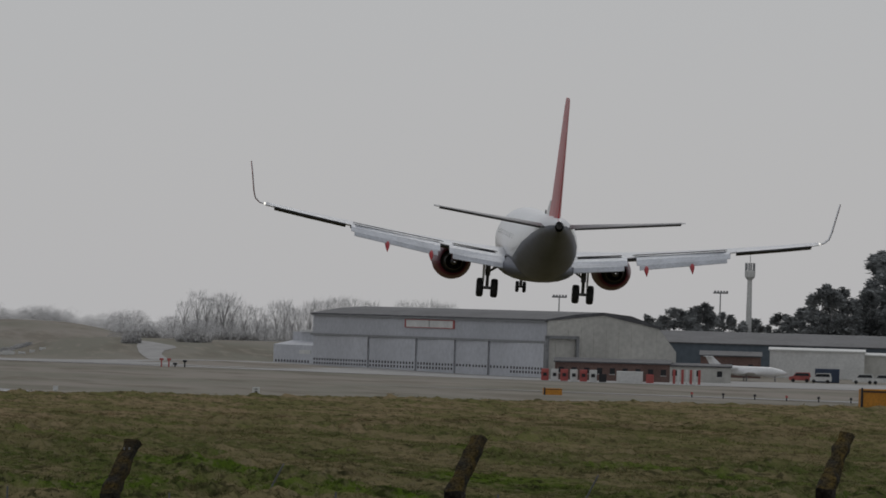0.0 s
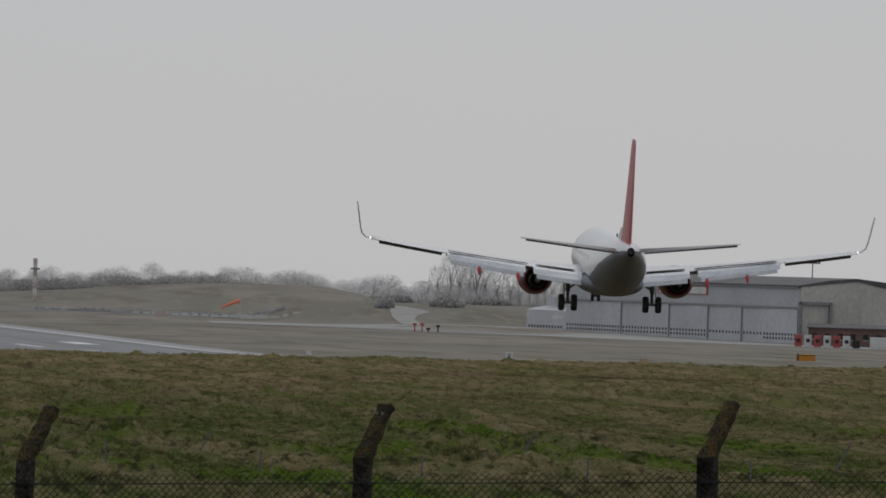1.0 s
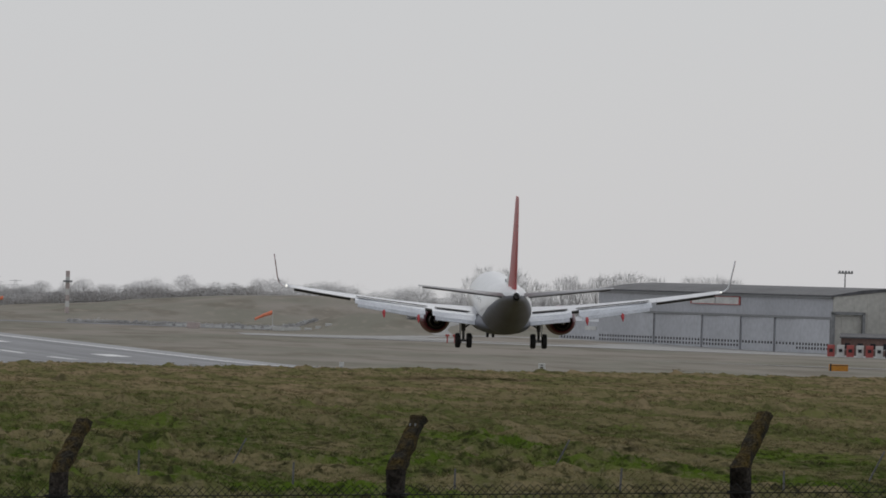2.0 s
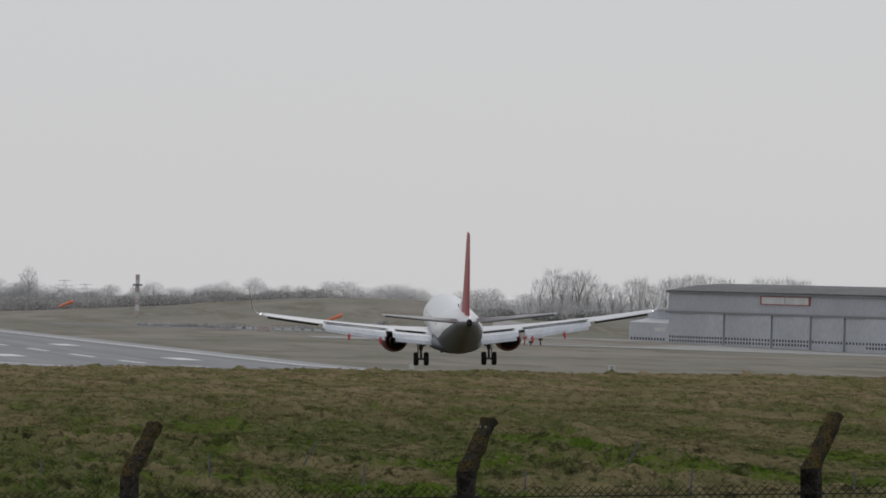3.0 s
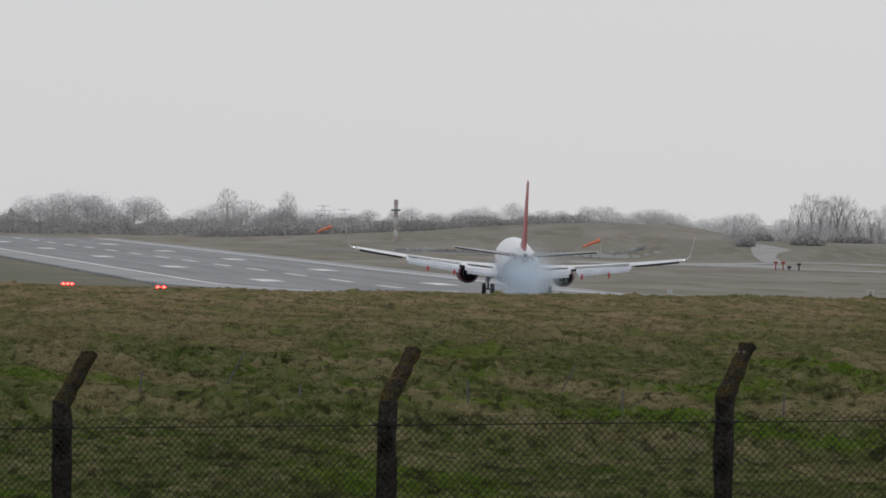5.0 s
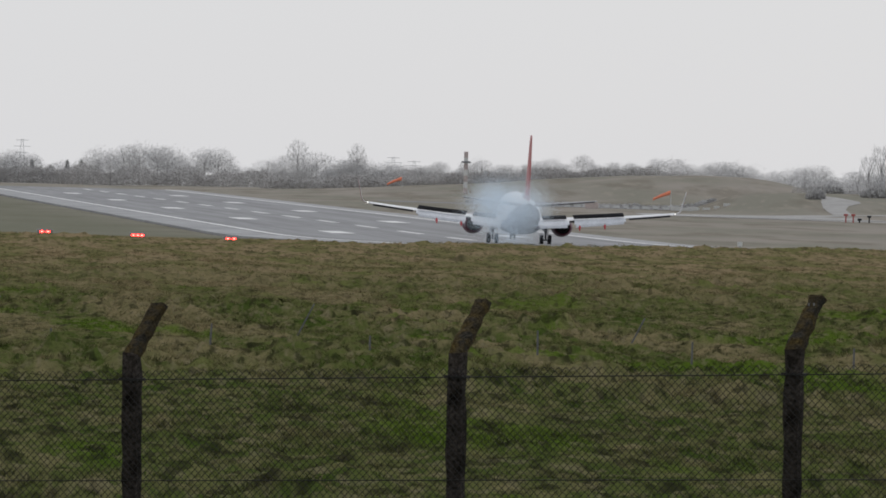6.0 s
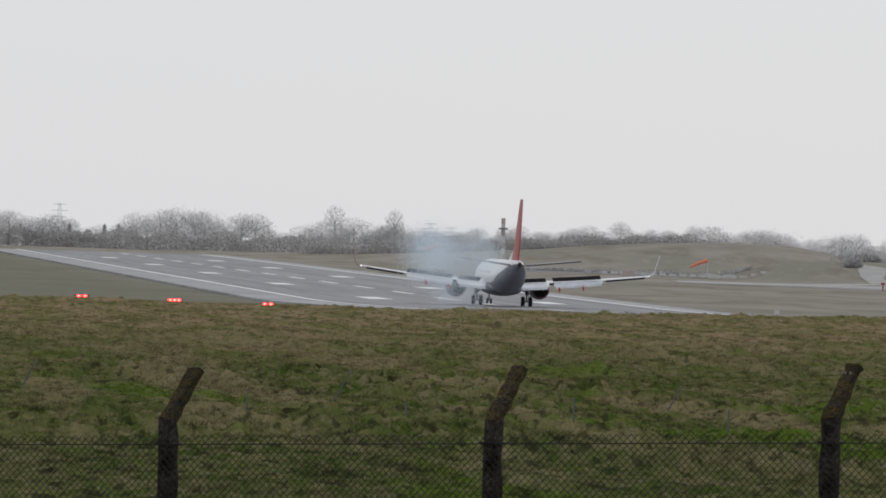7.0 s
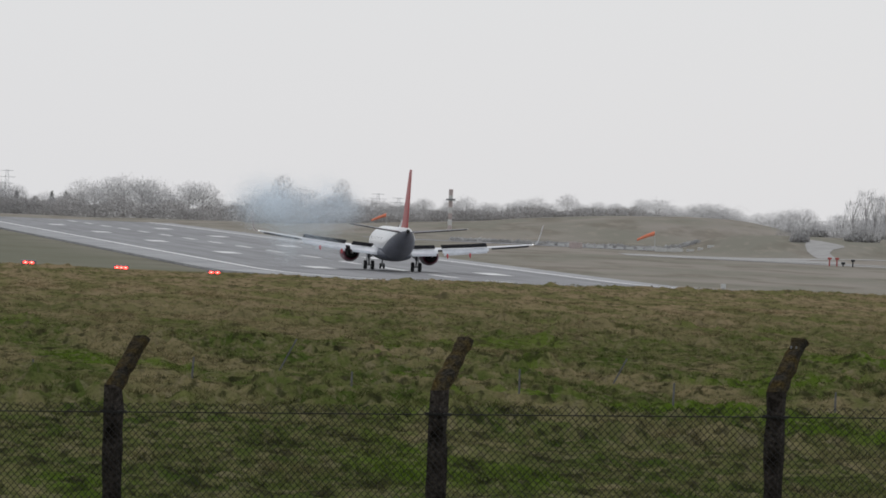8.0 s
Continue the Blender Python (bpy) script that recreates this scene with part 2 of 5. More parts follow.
def box(bm, x0, x1, y0, y1, z0, z1, bevel=0.0, m=None):
    g = bmesh.ops.create_cube(bm, size=1.0)
    vs = g["verts"]
    for v in vs:
        v.co = Vector(((x0 + x1) / 2 + v.co.x * (x1 - x0), (y0 + y1) / 2 + v.co.y * (y1 - y0), (z0 + z1) / 2 + v.co.z * (z1 - z0)))
    if m:
        bmesh.ops.transform(bm, matrix=m, verts=vs)
    if bevel:
        es = {e for v in vs for e in v.link_edges}
        bmesh.ops.bevel(bm, geom=list(es), offset=bevel, segments=1, affect="EDGES")
    return bm


def tube(bm, a, b, r0, r1, n=8, caps=True):
    """A tapered tube from a to b."""
    a, b = Vector(a), Vector(b)
    w = (b - a).normalized()
    u = w.orthogonal().normalized()
    v = w.cross(u)
    rings = []
    for c, r in ((a, r0), (b, r1)):
        rings.append([bm.verts.new(c + r * (math.cos(k * math.tau / n) * u + math.sin(k * math.tau / n) * v)) for k in range(n)])
    for k in range(n):
        bm.faces.new((rings[0][k], rings[0][(k + 1) % n], rings[1][(k + 1) % n], rings[1][k]))
    if caps:
        bm.faces.new(rings[0][::-1])
        bm.faces.new(rings[1])
    return bm


def loft(bm, rings, close=True):
    """Skins a row of equal rings of points."""
    vs = [[bm.verts.new(p) for p in r] for r in rings]
    n = len(rings[0])
    for a, b in zip(vs, vs[1:]):
        for k in range(n):
            bm.faces.new((a[k], a[(k + 1) % n], b[(k + 1) % n], b[k]))
    if close:
        bm.faces.new(vs[0][::-1])
        bm.faces.new(vs[-1])
    return bm


def smoothstep(a):
    a = min(max(a, 0.0), 1.0)
    return a * a * (3 - 2 * a)


# ---- the ground ----
def runway_z(y):
    """The runway falls a little past the touchdown zone, and falls away over its far crest."""
    return -10.5 + 1.3 * (1 - smoothstep((y - 700) / 220)) - 0.0075 * max(0.0, y - 1950)


def ground_z(x, y):
    field = -3.9 - (y - 68) * 0.00775 + 0.009 * max(0.0, min(x, 260.0) - 60) * min(y / 700, 1.0)
    low = runway_z(y) - 0.12
    low += 0.7 * smoothstep((y - 1261) / 120) * smoothstep((x - 200) / 30)
    # the grassy bank beyond the airfield
    bank = smoothstep((y - 1560) / 150) * (1 - smoothstep((y - 1760) / 300))
    low += bank * 5.9 * smoothstep((x - 130) / 125) * (1 - smoothstep((x - 243) / 40))
    low += bank * .45 * noise.noise((x * .05, y * .03, 6))
    # a lower bank behind the apron, up which a service road climbs
    low += 3.4 * smoothstep((y - 1385) / 100) * (1 - smoothstep((y - 1490) / 60)) * smoothstep((x - 206) / 12) * (1 - smoothstep((x - 290) / 30))
    field -= .10 * smoothstep((x - 48) / 20) * (1 - smoothstep((x - 150) / 25)) * smoothstep((y - 520) / 150)
    s = smoothstep((y - 690) / 150)
    z = field * (1 - s) + low * s
    if y < 790:
        z += (0.10 * noise.noise((x * 0.21, y * 0.07, 0)) + 0.16 * noise.noise((x * 0.06, y * 0.02, 5))) + hummocks(x, y)
    return z


RUTS = (4.35, 6.05, 16.3, 18.1)


def hummocks(x, y):
    """Tufted sward: rounded clumps with creases between them, rougher in drifts, and old wheel ruts along the field."""
    rough = .38 + .62 * smoothstep((noise.noise((x * .07, y * .022, 31)) + .12) / .34)
    h = .40 * abs(noise.noise((x * .95, y * .42, 9))) + .27 * abs(noise.noise((x * 2.3, y * 1.1, 2))) + .11 * abs(noise.noise((x * 4.6, y * 2.4, 4)))
    clod = max(0.0, noise.noise((x * .62, y * .21, 17)) - .30) * .75 * rough
    # a line of turned clods across the rougher end of the field
    if 170 < y < 330 and 22 < x < 62:
        off = (x - 34.5) - (y - 191.6) * .13
        clod += .55 * max(0.0, noise.noise((x * .8, y * .16, 23)) + .02) * math.exp(-(off / 4.5) ** 2)
    u = x - .042 * y
    rut = sum(math.exp(-((u - r + .25 * noise.noise((y * .03, r, 0))) / .26) ** 2) for r in RUTS) if 140 < y < 400 else 0.0
    return (h * rough + clod - .12) * min(1.0, (790 - y) / 60) - .13 * rut


def build_ground():
    """One sheet in strips: the tufted field in front of the runway is finely laid, the rest is coarse."""
    verts, faces = [], []

    def lay(xs, ys, height):
        base, n = len(verts), len(xs)
        verts.extend((x, y, height(x, y)) for y in ys for x in xs)
        faces.extend((base + j * n + i, base + j * n + i + 1, base + (j + 1) * n + i + 1, base + (j + 1) * n + i) for j in range(len(ys) - 1) for i in range(n - 1))

    def coarse(x, y):
        # sunk under the runway and under the finely laid field
        return ground_z(x, y) - (.25 if 66 < x < 126 and y > 690 else 0) - (.55 if 64 < y < 785 and -1 < x < 212 else 0)
    ys = list(np.arange(-60, 60, 10.0)) + list(np.arange(60, 820, 8.0)) + list(np.arange(820, 1300, 12.0)) + list(np.arange(1300, 1700, 12.0)) + list(np.arange(1700, 2400, 25.0)) + list(np.arange(2400, 4950, 150.0))
    xs = list(np.arange(-900, -40, 60.0)) + list(np.arange(-40, 60, 4.0)) + list(np.arange(60, 300, 4.0)) + list(np.arange(300, 460, 10.0)) + list(np.arange(460, 1500, 60.0))
    lay(xs, ys, coarse)
    for y0, y1, x0, x1, dx, dy in ((62, 130.5, 0, 37, .11, .22), (130, 250.5, 3, 68, .17, .38), (250, 480.5, 6, 130, .30, .85), (480, 784, 13, 210, .55, 1.7)):
        lay(np.arange(x0, x1, dx), np.arange(y0, y1, dy), lambda x, y: ground_z(x, y) - (.25 if 66 < x < 126 and y > 725 else 0))
    me = bpy.data.meshes.new("ground")
    me.from_pydata(verts, [], faces)
    me.polygons.foreach_set("use_smooth", [True] * len(me.polygons))
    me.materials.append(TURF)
    tagged(new("ground", me), "rough tufted winter airfield grass, green with straw patches", "grass field", kind="structure")


def strip(name, x0, x1, ys, lift, material, parent=None, thick=0.0):
    """A ribbon along the runway between two offsets, laid on its profile."""
    bm = bmesh.new()
    rows = [[bm.verts.new((x, y, runway_z(y) + lift)) for x in (x0, x1)] for y in ys]
    for a, b in zip(rows, rows[1:]):
        bm.faces.new((a[0], a[1], b[1], b[0]))
    if thick:
        g = bmesh.ops.extrude_face_region(bm, geom=list(bm.faces))
        for v in g["geom"]:
            if isinstance(v, bmesh.types.BMVert):
                v.co.z -= thick
    return part(name, bm, material, parent)


MID = 96.5


def build_runway():
    run = np.arange(715, 1765, 10.0)
    rw = strip("runway", MID - 22.5, MID + 22.5, run, 0.0, ASPHALT, thick=0.3)
    tagged(rw, "damp dark asphalt runway with worn white markings", "runway", kind="structure")
    for x0, x1 in ((MID - 29.0, MID - 22.5), (MID + 22.5, MID + 27.0)):
        tagged(strip("runway_shoulder", x0, x1, run, -0.02, SHOULDER, thick=0.3), "pale damp paved shoulder beside the runway", "runway shoulder", kind="structure")
    for x in (MID - 22.2, MID + 21.3):
        strip("edge_line", x, x + 0.9, run, 0.006, LINE, rw)
    y = DASH0
    while y < 1720:
        if y > 716:
            strip("centre_dash", MID - 0.45, MID + 0.45, (y, y + 15, y + 30), 0.006, LINE, rw)
        y += 60.7
    y = TDZ0
    while y < 1700:
        for x in (MID - 12.5, MID + 9.5) if y > 730 else ():
            strip("touchdown_bar", x, x + 3.0, (y - 11, y, y + 11), 0.006, LINE, rw)
        y += 152


DASH0, TDZ0 = 582.4, 642.0


# ---- the airliner ----
def ring(cx, y, cz, rx, rz, n=24):
    return [Vector((cx + rx * math.cos(k * math.tau / n), y, cz + rz * math.sin(k * math.tau / n))) for k in range(n)]


def section(le, chord, thick, n=7, droop=0.0):
    """An aerofoil outline from leading edge (chord runs along -y), as (y, z) pairs round the section."""
    up, lo = [], []
    for k in range(n + 1):
        s = (1 - math.cos(math.pi * k / n)) / 2
        t = 5 * thick * (0.2969 * math.sqrt(s) - 0.126 * s - 0.3516 * s * s + 0.2843 * s ** 3 - 0.1015 * s ** 4)
        up.append((le - chord * s, chord * (t + 0.25 * thick * s * (1 - s))))
        lo.append((le - chord * s, chord * (-t * 0.75 + 0.25 * thick * s * (1 - s))))
    return up + lo[-2:0:-1]


def wing_shape(span_rows, side):
    """span_rows: (x, z, leading edge y, chord, thickness ratio)."""
    bm = bmesh.new()
    loft(bm, [[Vector((side * x, p, z + q)) for p, q in section(le, c, th)] for x, z, le, c, th in span_rows])
    return bm


def wing_at(x):
    """Wing datum at a span station: z, leading edge, trailing edge."""
    s = (x - 1.6) / 15.5
    z = 2.48 + 1.62 * s + .62 * s * s
    le = 6.3 - 0.53 * (x - 1.6) if x > 5.0 else 4.5 + (5.0 - x) * 0.72
    if x > 5.0:
        le = 4.5 - 0.515 * (x - 5.0)
    te = -1.25 - 0.05 * (x - 1.6) if x < 5.8 else -1.46 - 0.262 * (x - 5.8)
    return z, le, te


def build_airliner():
    air = thing("airliner", (95.6, 455, 0), "white twin-engine airliner with red fin, landing gear and flaps down", "aeroplane")
    # fuselage: y, centre z, half width, half height
    rows = [(19.6, 2.75, .05, .05), (19.3, 2.78, .45, .42), (18.4, 2.9, 1.0, .98), (17.0, 3.1, 1.5, 1.5), (15.0, 3.25, 1.82, 1.86), (13.0, 3.3, 1.88, 2.0),
            (6, 3.3, 1.88, 2.0), (0, 3.3, 1.88, 2.0), (-5, 3.3, 1.88, 2.0), (-8, 3.42, 1.84, 1.9), (-11, 3.75, 1.62, 1.58), (-14, 4.15, 1.25, 1.2), (-16.5, 4.5, .86, .86), (-18.5, 4.75, .5, .55), (-19.6, 4.85, .25, .3)]
    n = 32

    def hull(cut, upper):
        bm = bmesh.new()
        rings = []
        for y, cz, rx, rz in rows:
            a0 = math.asin(max(-1, min(1, cut(y))))
            lo, hi = (a0, math.pi - a0) if upper else (math.pi - a0, math.tau + a0)
            rings.append([Vector((rx * math.cos(lo + (hi - lo) * k / n), y, cz + rz * math.sin(lo + (hi - lo) * k / n))) for k in range(n + 1)])
        vs = [[bm.verts.new(p) for p in r] for r in rings]
        for a, b in zip(vs, vs[1:]):
            for k in range(n):
                bm.faces.new((a[k], a[k + 1], b[k + 1], b[k]))
        return bm
    # where the shade-holding belly grey starts; it climbs towards the tail
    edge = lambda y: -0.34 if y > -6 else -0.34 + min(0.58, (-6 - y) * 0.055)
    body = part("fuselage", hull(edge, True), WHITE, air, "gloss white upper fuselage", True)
    part("belly", hull(edge, False), BELLY, air, "grey lower fuselage, underside shade included in its colour", True)
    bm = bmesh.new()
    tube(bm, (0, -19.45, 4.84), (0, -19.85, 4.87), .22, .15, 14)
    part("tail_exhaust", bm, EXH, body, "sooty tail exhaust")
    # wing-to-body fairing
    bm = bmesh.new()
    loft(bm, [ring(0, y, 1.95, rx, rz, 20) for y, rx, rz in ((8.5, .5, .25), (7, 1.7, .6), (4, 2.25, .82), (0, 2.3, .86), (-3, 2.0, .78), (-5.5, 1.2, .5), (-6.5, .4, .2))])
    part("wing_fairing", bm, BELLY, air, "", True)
    def panel(y0, y1, z0, z1, side, proud, steps):
        """A thin panel that follows the curve of the hull."""
        b = bmesh.new()
        zs = [z0 + (z1 - z0) * k / steps for k in range(steps + 1)]
        skin = [1.88 * math.sqrt(1 - ((z - 3.3) / 2) ** 2) for z in zs]
        loft(b, [[Vector((side * (q + d), y, z)) for y, d in ((y0, proud), (y1, proud), (y1, -.05), (y0, -.05))] for q, z in zip(skin, zs)])
        return b
    for y in np.arange(-4.6, 12.0, 0.92):
        for s in (-1, 1):
            part("cabin_window", panel(y, y + .22, 3.68, 3.95, s, .004, 2), GLASS, body)
    for s in (-1, 1):
        part("cabin_door", panel(12.1, 12.9, 2.9, 4.7, s, .008, 8), WHITE, body)
    for y, h in ((-5.2, .22),):
        bm = bmesh.new()
        box(bm, -.03, .03, y - .3, y + .15, 5.25, 5.3 + h)
        box(bm, -.02, .02, y - .5, y - .05, 5.2 + h, 5.3 + h)
        part("antenna", bm, COVE, body)
    # fin, rudder, dorsal fillet
    def upright(rws):
        b = bmesh.new()
        loft(b, [[Vector((q, p, z)) for p, q in fin_sec(le, te, w)] for z, le, te, w in rws])
        return b

    def fin_sec(le, te, w):
        c = le - te
        pts = [(le, 0), (le - .08 * c, w * .6), (le - .3 * c, w), (le - .65 * c, w * .7), (te, w * .12)]
        return pts + [(a, -b) for a, b in pts[:0:-1]]
    fin = part("fin", upright([(5.0, -10.4, -16.2, .23), (6.2, -12.1, -16.9, .19), (9.0, -14.7, -18.3, .14), (11.8, -17.4, -19.65, .10), (12.2, -17.95, -19.8, .08)]), RED, air, "red vertical fin")
    part("rudder", upright([(5.25, -16.22, -18.3, .20), (9.0, -18.32, -19.85, .12), (11.8, -19.67, -20.65, .06), (12.15, -19.82, -20.8, .04)]), RED, fin, "red rudder")
    part("fillet", upright([(5.05, -5.5, -11, .12), (5.6, -8.2, -11.6, .14), (6.2, -10.9, -12.6, .14)]), WHITE, fin, "white dorsal fillet")
    for s in (-1, 1):
        # tailplane and elevator colours carry the shade of the underside
        st = part("tailplane", wing_shape([(.7, 4.75, -14.2, 3.3, .09), (4.0, 5.15, -16.4, 2.3, .085), (7.0, 5.52, -18.4, 1.4, .08), (7.18, 5.55, -18.75, 1.0, .06)], s), TAILP, air, "tailplane, grey with its underside shade", True)
        bm = bmesh.new()
        loft(bm, [[Vector((s * x, y - a, z + b)) for a, b in ((0, .06), (c, .02), (c, -.02), (0, -.10))] for x, y, z, c in ((1.0, -17.75, 4.77, .85), (6.9, -19.82, 5.50, .40))])
        part("elevator", bm, COVE, st, "dark elevator edge")
    # wings
    for s in (-1, 1):
        stations = (1.3, 2.4, 3.6, 5.0, 5.8, 8.0, 11.3, 14.0, 16.0, 16.4)
        rws = []
        for x in stations:
            z, le, te = wing_at(x)
            c = (le - te) * (0.80 if x < 11.2 else 0.86)
            rws.append((x, z, le, c, .125 - .025 * min(1, x / 10)))
        wing = part("wing", wing_shape(rws, s), WING, air, "pale grey swept wing", True)
        WINGS.append((wing, s))
        # blended winglet: pale inside, red outside
        z0, le0, te0 = wing_at(16.4)
        path = [(16.4, z0, le0, 1.4), (16.75, z0 + .09, le0 - .25, 1.22), (17.02, z0 + .34, le0 - .6, 1.05), (17.14, z0 + .75, le0 - .95, .95), (17.30, z0 + 1.75, le0 - 1.7, .72), (17.43, z0 + 2.5, le0 - 2.2, .45)]
        skin = {"winglet": (WING, (0, 1, .8, 0, 0, 0)), "outer_skin": (PALERED, (0, 0, 0, 0, -.8, -1))}
        for nm, (paint, bulge) in skin.items():
            vs = []
            for i, (x, z, le, c) in enumerate(path):
                tn = Vector((path[min(i + 1, 5)][0] - path[max(i - 1, 0)][0], path[min(i + 1, 5)][1] - path[max(i - 1, 0)][1])).normalized()
                nx, nz = -tn.y * .045, tn.x * .045
                vs.append([Vector((s * (x + nx * a), le - c * f, z + nz * a)) for f, a in zip((0, .3, .7, 1, .7, .3), bulge)])
            bm = bmesh.new()
            loft(bm, vs)
            if nm == "winglet":
                tip = part("winglet", bm, paint, wing, "slim upswept winglet, pale inside", True)
            else:
                part(nm, bm, paint, tip, "red outer face of the winglet", True)
        bm = bmesh.new()
        bmesh.ops.create_icosphere(bm, subdivisions=1, radius=.085, matrix=Matrix.Translation((s * 16.45, le0 - 1.5, z0 + .05)))
        part("tip_light", bm, LAMPW, wing, "lit white wingtip light")
        # ailerons: the dark body stands for the shaded underside of the wing
        bm = bmesh.new()
        loft(bm, [[Vector((s * x, te + .14 * (le - te) * f, z + dz)) for f, dz in ((.98, .09), (0, .02), (0, -.06), (.98, -.20))] for x, (z, le, te) in ((q, wing_at(q)) for q in (11.6, 14.0, 15.9))])
        flap = part("aileron", bm, COVE, wing, "aileron with underside shade as its dark colour")
        bm = bmesh.new()
        loft(bm, [[Vector((s * x, te + .14 * (le - te) * f, z + dz)) for f, dz in ((1.25, .125), (-.01, .040), (-.01, .026), (1.25, .096))] for x, (z, le, te) in ((q, wing_at(q)) for q in (11.6, 14.0, 15.9))])
        part("upper_skin", bm, WING, flap, "pale upper skin of the aileron")
        # cove: a dark strip for the shade in the gap in front of the lowered flaps
        bm = bmesh.new()
        loft(bm, [[Vector((s * x, te + .2 * (le - te) * f + dy, z + dz)) for f, dy, dz in ((1.12, 0, .03), (.75, 0, .0), (.75, 0, -.07), (1.12, 0, -.2))] for x, (z, le, te) in ((q, wing_at(q)) for q in (1.9, 5.0, 5.8, 8.5, 11.3))])
        part("flap_cove", bm, COVE, wing)
        # flaps, lowered: main and aft panel, inboard and outboard
        for x0, x1 in ((1.95, 5.3), (5.85, 11.25)):
            for nm, f0, drop0, f1, drop1 in (("main_flap", 0.17, -.04, -.02, -.40), ("aft_flap", -.025, -.39, -.10, -.68)):
                bm = bmesh.new()
                rr = []
                for x in (x0 + (.0 if nm == "main_flap" else .15), x1 - (.0 if nm == "main_flap" else .2)):
                    z, le, te = wing_at(x)
                    c = (le - te)
                    k = min(1.0, c / 5.5) ** .8
                    ya, yb = te + f0 * c, te + f1 * c
                    za, zb = z + drop0 * k, z + drop1 * k
                    rr.append([Vector((s * x, p, q)) for p, q in ((ya, za + .10 * k), (ya * .5 + yb * .5, (za + zb) / 2 + .13 * k), (yb, zb + .02), (yb, zb - .02), (ya * .5 + yb * .5, (za + zb) / 2 - .05 * k), (ya, za - .10 * k))])
                loft(bm, rr)
                part(nm, bm, FLAPW, wing, "pale lowered flap")
        # red flap-track fairings
        for x in (6.4, 9.05):
            z, le, te = wing_at(x)
            bm = bmesh.new()
            loft(bm, [[Vector((s * x + r * math.cos(k * math.tau / 10), te + y, z + q + 1.5 * r * math.sin(k * math.tau / 10))) for k in range(10)] for y, q, r in ((1.9, -.3, .03), (1.2, -.42, .15), (.2, -.5, .17), (-.6, -.72, .13), (-1.05, -1.05, .02))])
            part("flap_fairing", bm, RED, wing, "red flap-track fairing", True)
        # spoilers, hinged in front of the flaps
        for i, (x0, x1) in enumerate(((2.6, 5.0), (5.9, 9.3), (9.4, 11.1))):
            (za, la, ta), (zb, lb, tb) = wing_at(x0), wing_at(x1)
            ha, hb = ta + .33 * (la - ta), tb + .33 * (lb - tb)
            mid = Vector((s * (x0 + x1) / 2, (ha + hb) / 2, (za + zb) / 2 + .20))
            bm = bmesh.new()
            lx = (x1 - x0) / 2
            ax = Vector((1, s * (hb - ha) / (x1 - x0), s * (zb - za) / (x1 - x0))).normalized()
            fore = Vector((0, 0, 1)).cross(ax).normalized()
            hinge = Matrix.Translation(mid) @ Matrix((ax, fore, ax.cross(fore))).transposed().to_4x4()
            loft(bm, [[Vector((u, p, q)) for p, q in ((0, .0), (-.66, -.03), (-.66, -.07), (0, -.05))] for u in (-lx * 1.1, lx * 1.1)])
            sp = part("spoiler", bm, COVE, air, "dark hinged spoiler panel")
            sp.matrix_basis = hinge
            SPOILERS.append((sp, hinge, s))
        # engine: nacelle, fan duct, core, plug, pylon
        ex, ez = s * 4.83, 1.92
        bm = bmesh.new()
        prof = [(7.6, .84), (7.75, .95), (7.6, 1.05), (6.8, 1.16), (5.6, 1.20), (4.5, 1.10), (3.9, .98), (3.2, .80), (3.2, .76), (4.2, .86)]
        loft(bm, [ring(ex, y, ez, r, r * .95, 28) for y, r in prof], False)
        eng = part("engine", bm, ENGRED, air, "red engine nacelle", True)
        bm = bmesh.new()
        loft(bm, [ring(ex, y, ez, r, r * .95, 28) for y, r in ((7.3, .8), (4.5, .9), (3.25, .75), (3.4, .62), (2.4, .52), (2.3, .46), (2.9, .45), (3.0, .25), (1.9, .2), (1.4, .03))], False)
        part("exhaust", bm, EXH, eng, "sooty exhaust nozzle", True)
        bm = bmesh.new()
        loft(bm, [ring(ex, y, ez, r, r * .95, 28) for y, r in ((7.55, .84), (7.74, .955), (7.5, 1.075))], False)
        part("intake_lip", bm, ALU, eng, "bare metal intake lip", True)
        bm = bmesh.new()
        loft(bm, [[Vector((ex + w * a, y, z)) for a, z in ((-1, z0), (1, z0), (1, z1), (-1, z1))] for y, w, z0, z1 in ((6.2, .05, 2.5, 2.75), (4.6, .18, 2.2, 2.95), (2.0, .16, 1.95, 2.6), (.5, .04, 2.2, 2.5))])
        part("pylon", bm, ENGRED, eng)
        # main gear
        gx = s * 2.86
        bm = bmesh.new()
        tube(bm, (gx, 0, .56), (gx, .15, 1.35), .10, .10, 10)
        tube(bm, (gx, .15, 1.3), (gx, .3, 2.3), .16, .16, 10)
        tube(bm, (gx - .5, 0, .56), (gx + .5, 0, .56), .09, .09, 10)
        tube(bm, (gx, .2, 1.5), (gx - s * 1.1, .3, 2.2), .07, .07, 8)
        tube(bm, (gx, -.12, .75), (gx, -.42, 1.05), .05, .05, 6)
        tube(bm, (gx, -.42, 1.05), (gx, .0, 1.4), .05, .05, 6)
        gear = part("main_gear", bm, STEEL, air, "steel main landing gear leg")
        bm = bmesh.new()
        box(bm, gx + s * .22, gx + s * .27, -.35, .75, .95, 2.2, .02)
        part("gear_door", bm, WING, gear)
        bm = bmesh.new()
        for k in range(5):
            a0, a1 = k / 5, (k + 1) / 5
            tube(bm, (gx - s * (.25 + .75 * a0), -.5, 1.75 + .45 * math.sin(a0 * 2.6)), (gx - s * (.25 + .75 * a1), -.5, 1.75 + .45 * math.sin(a1 * 2.6)), .035, .035, 6)
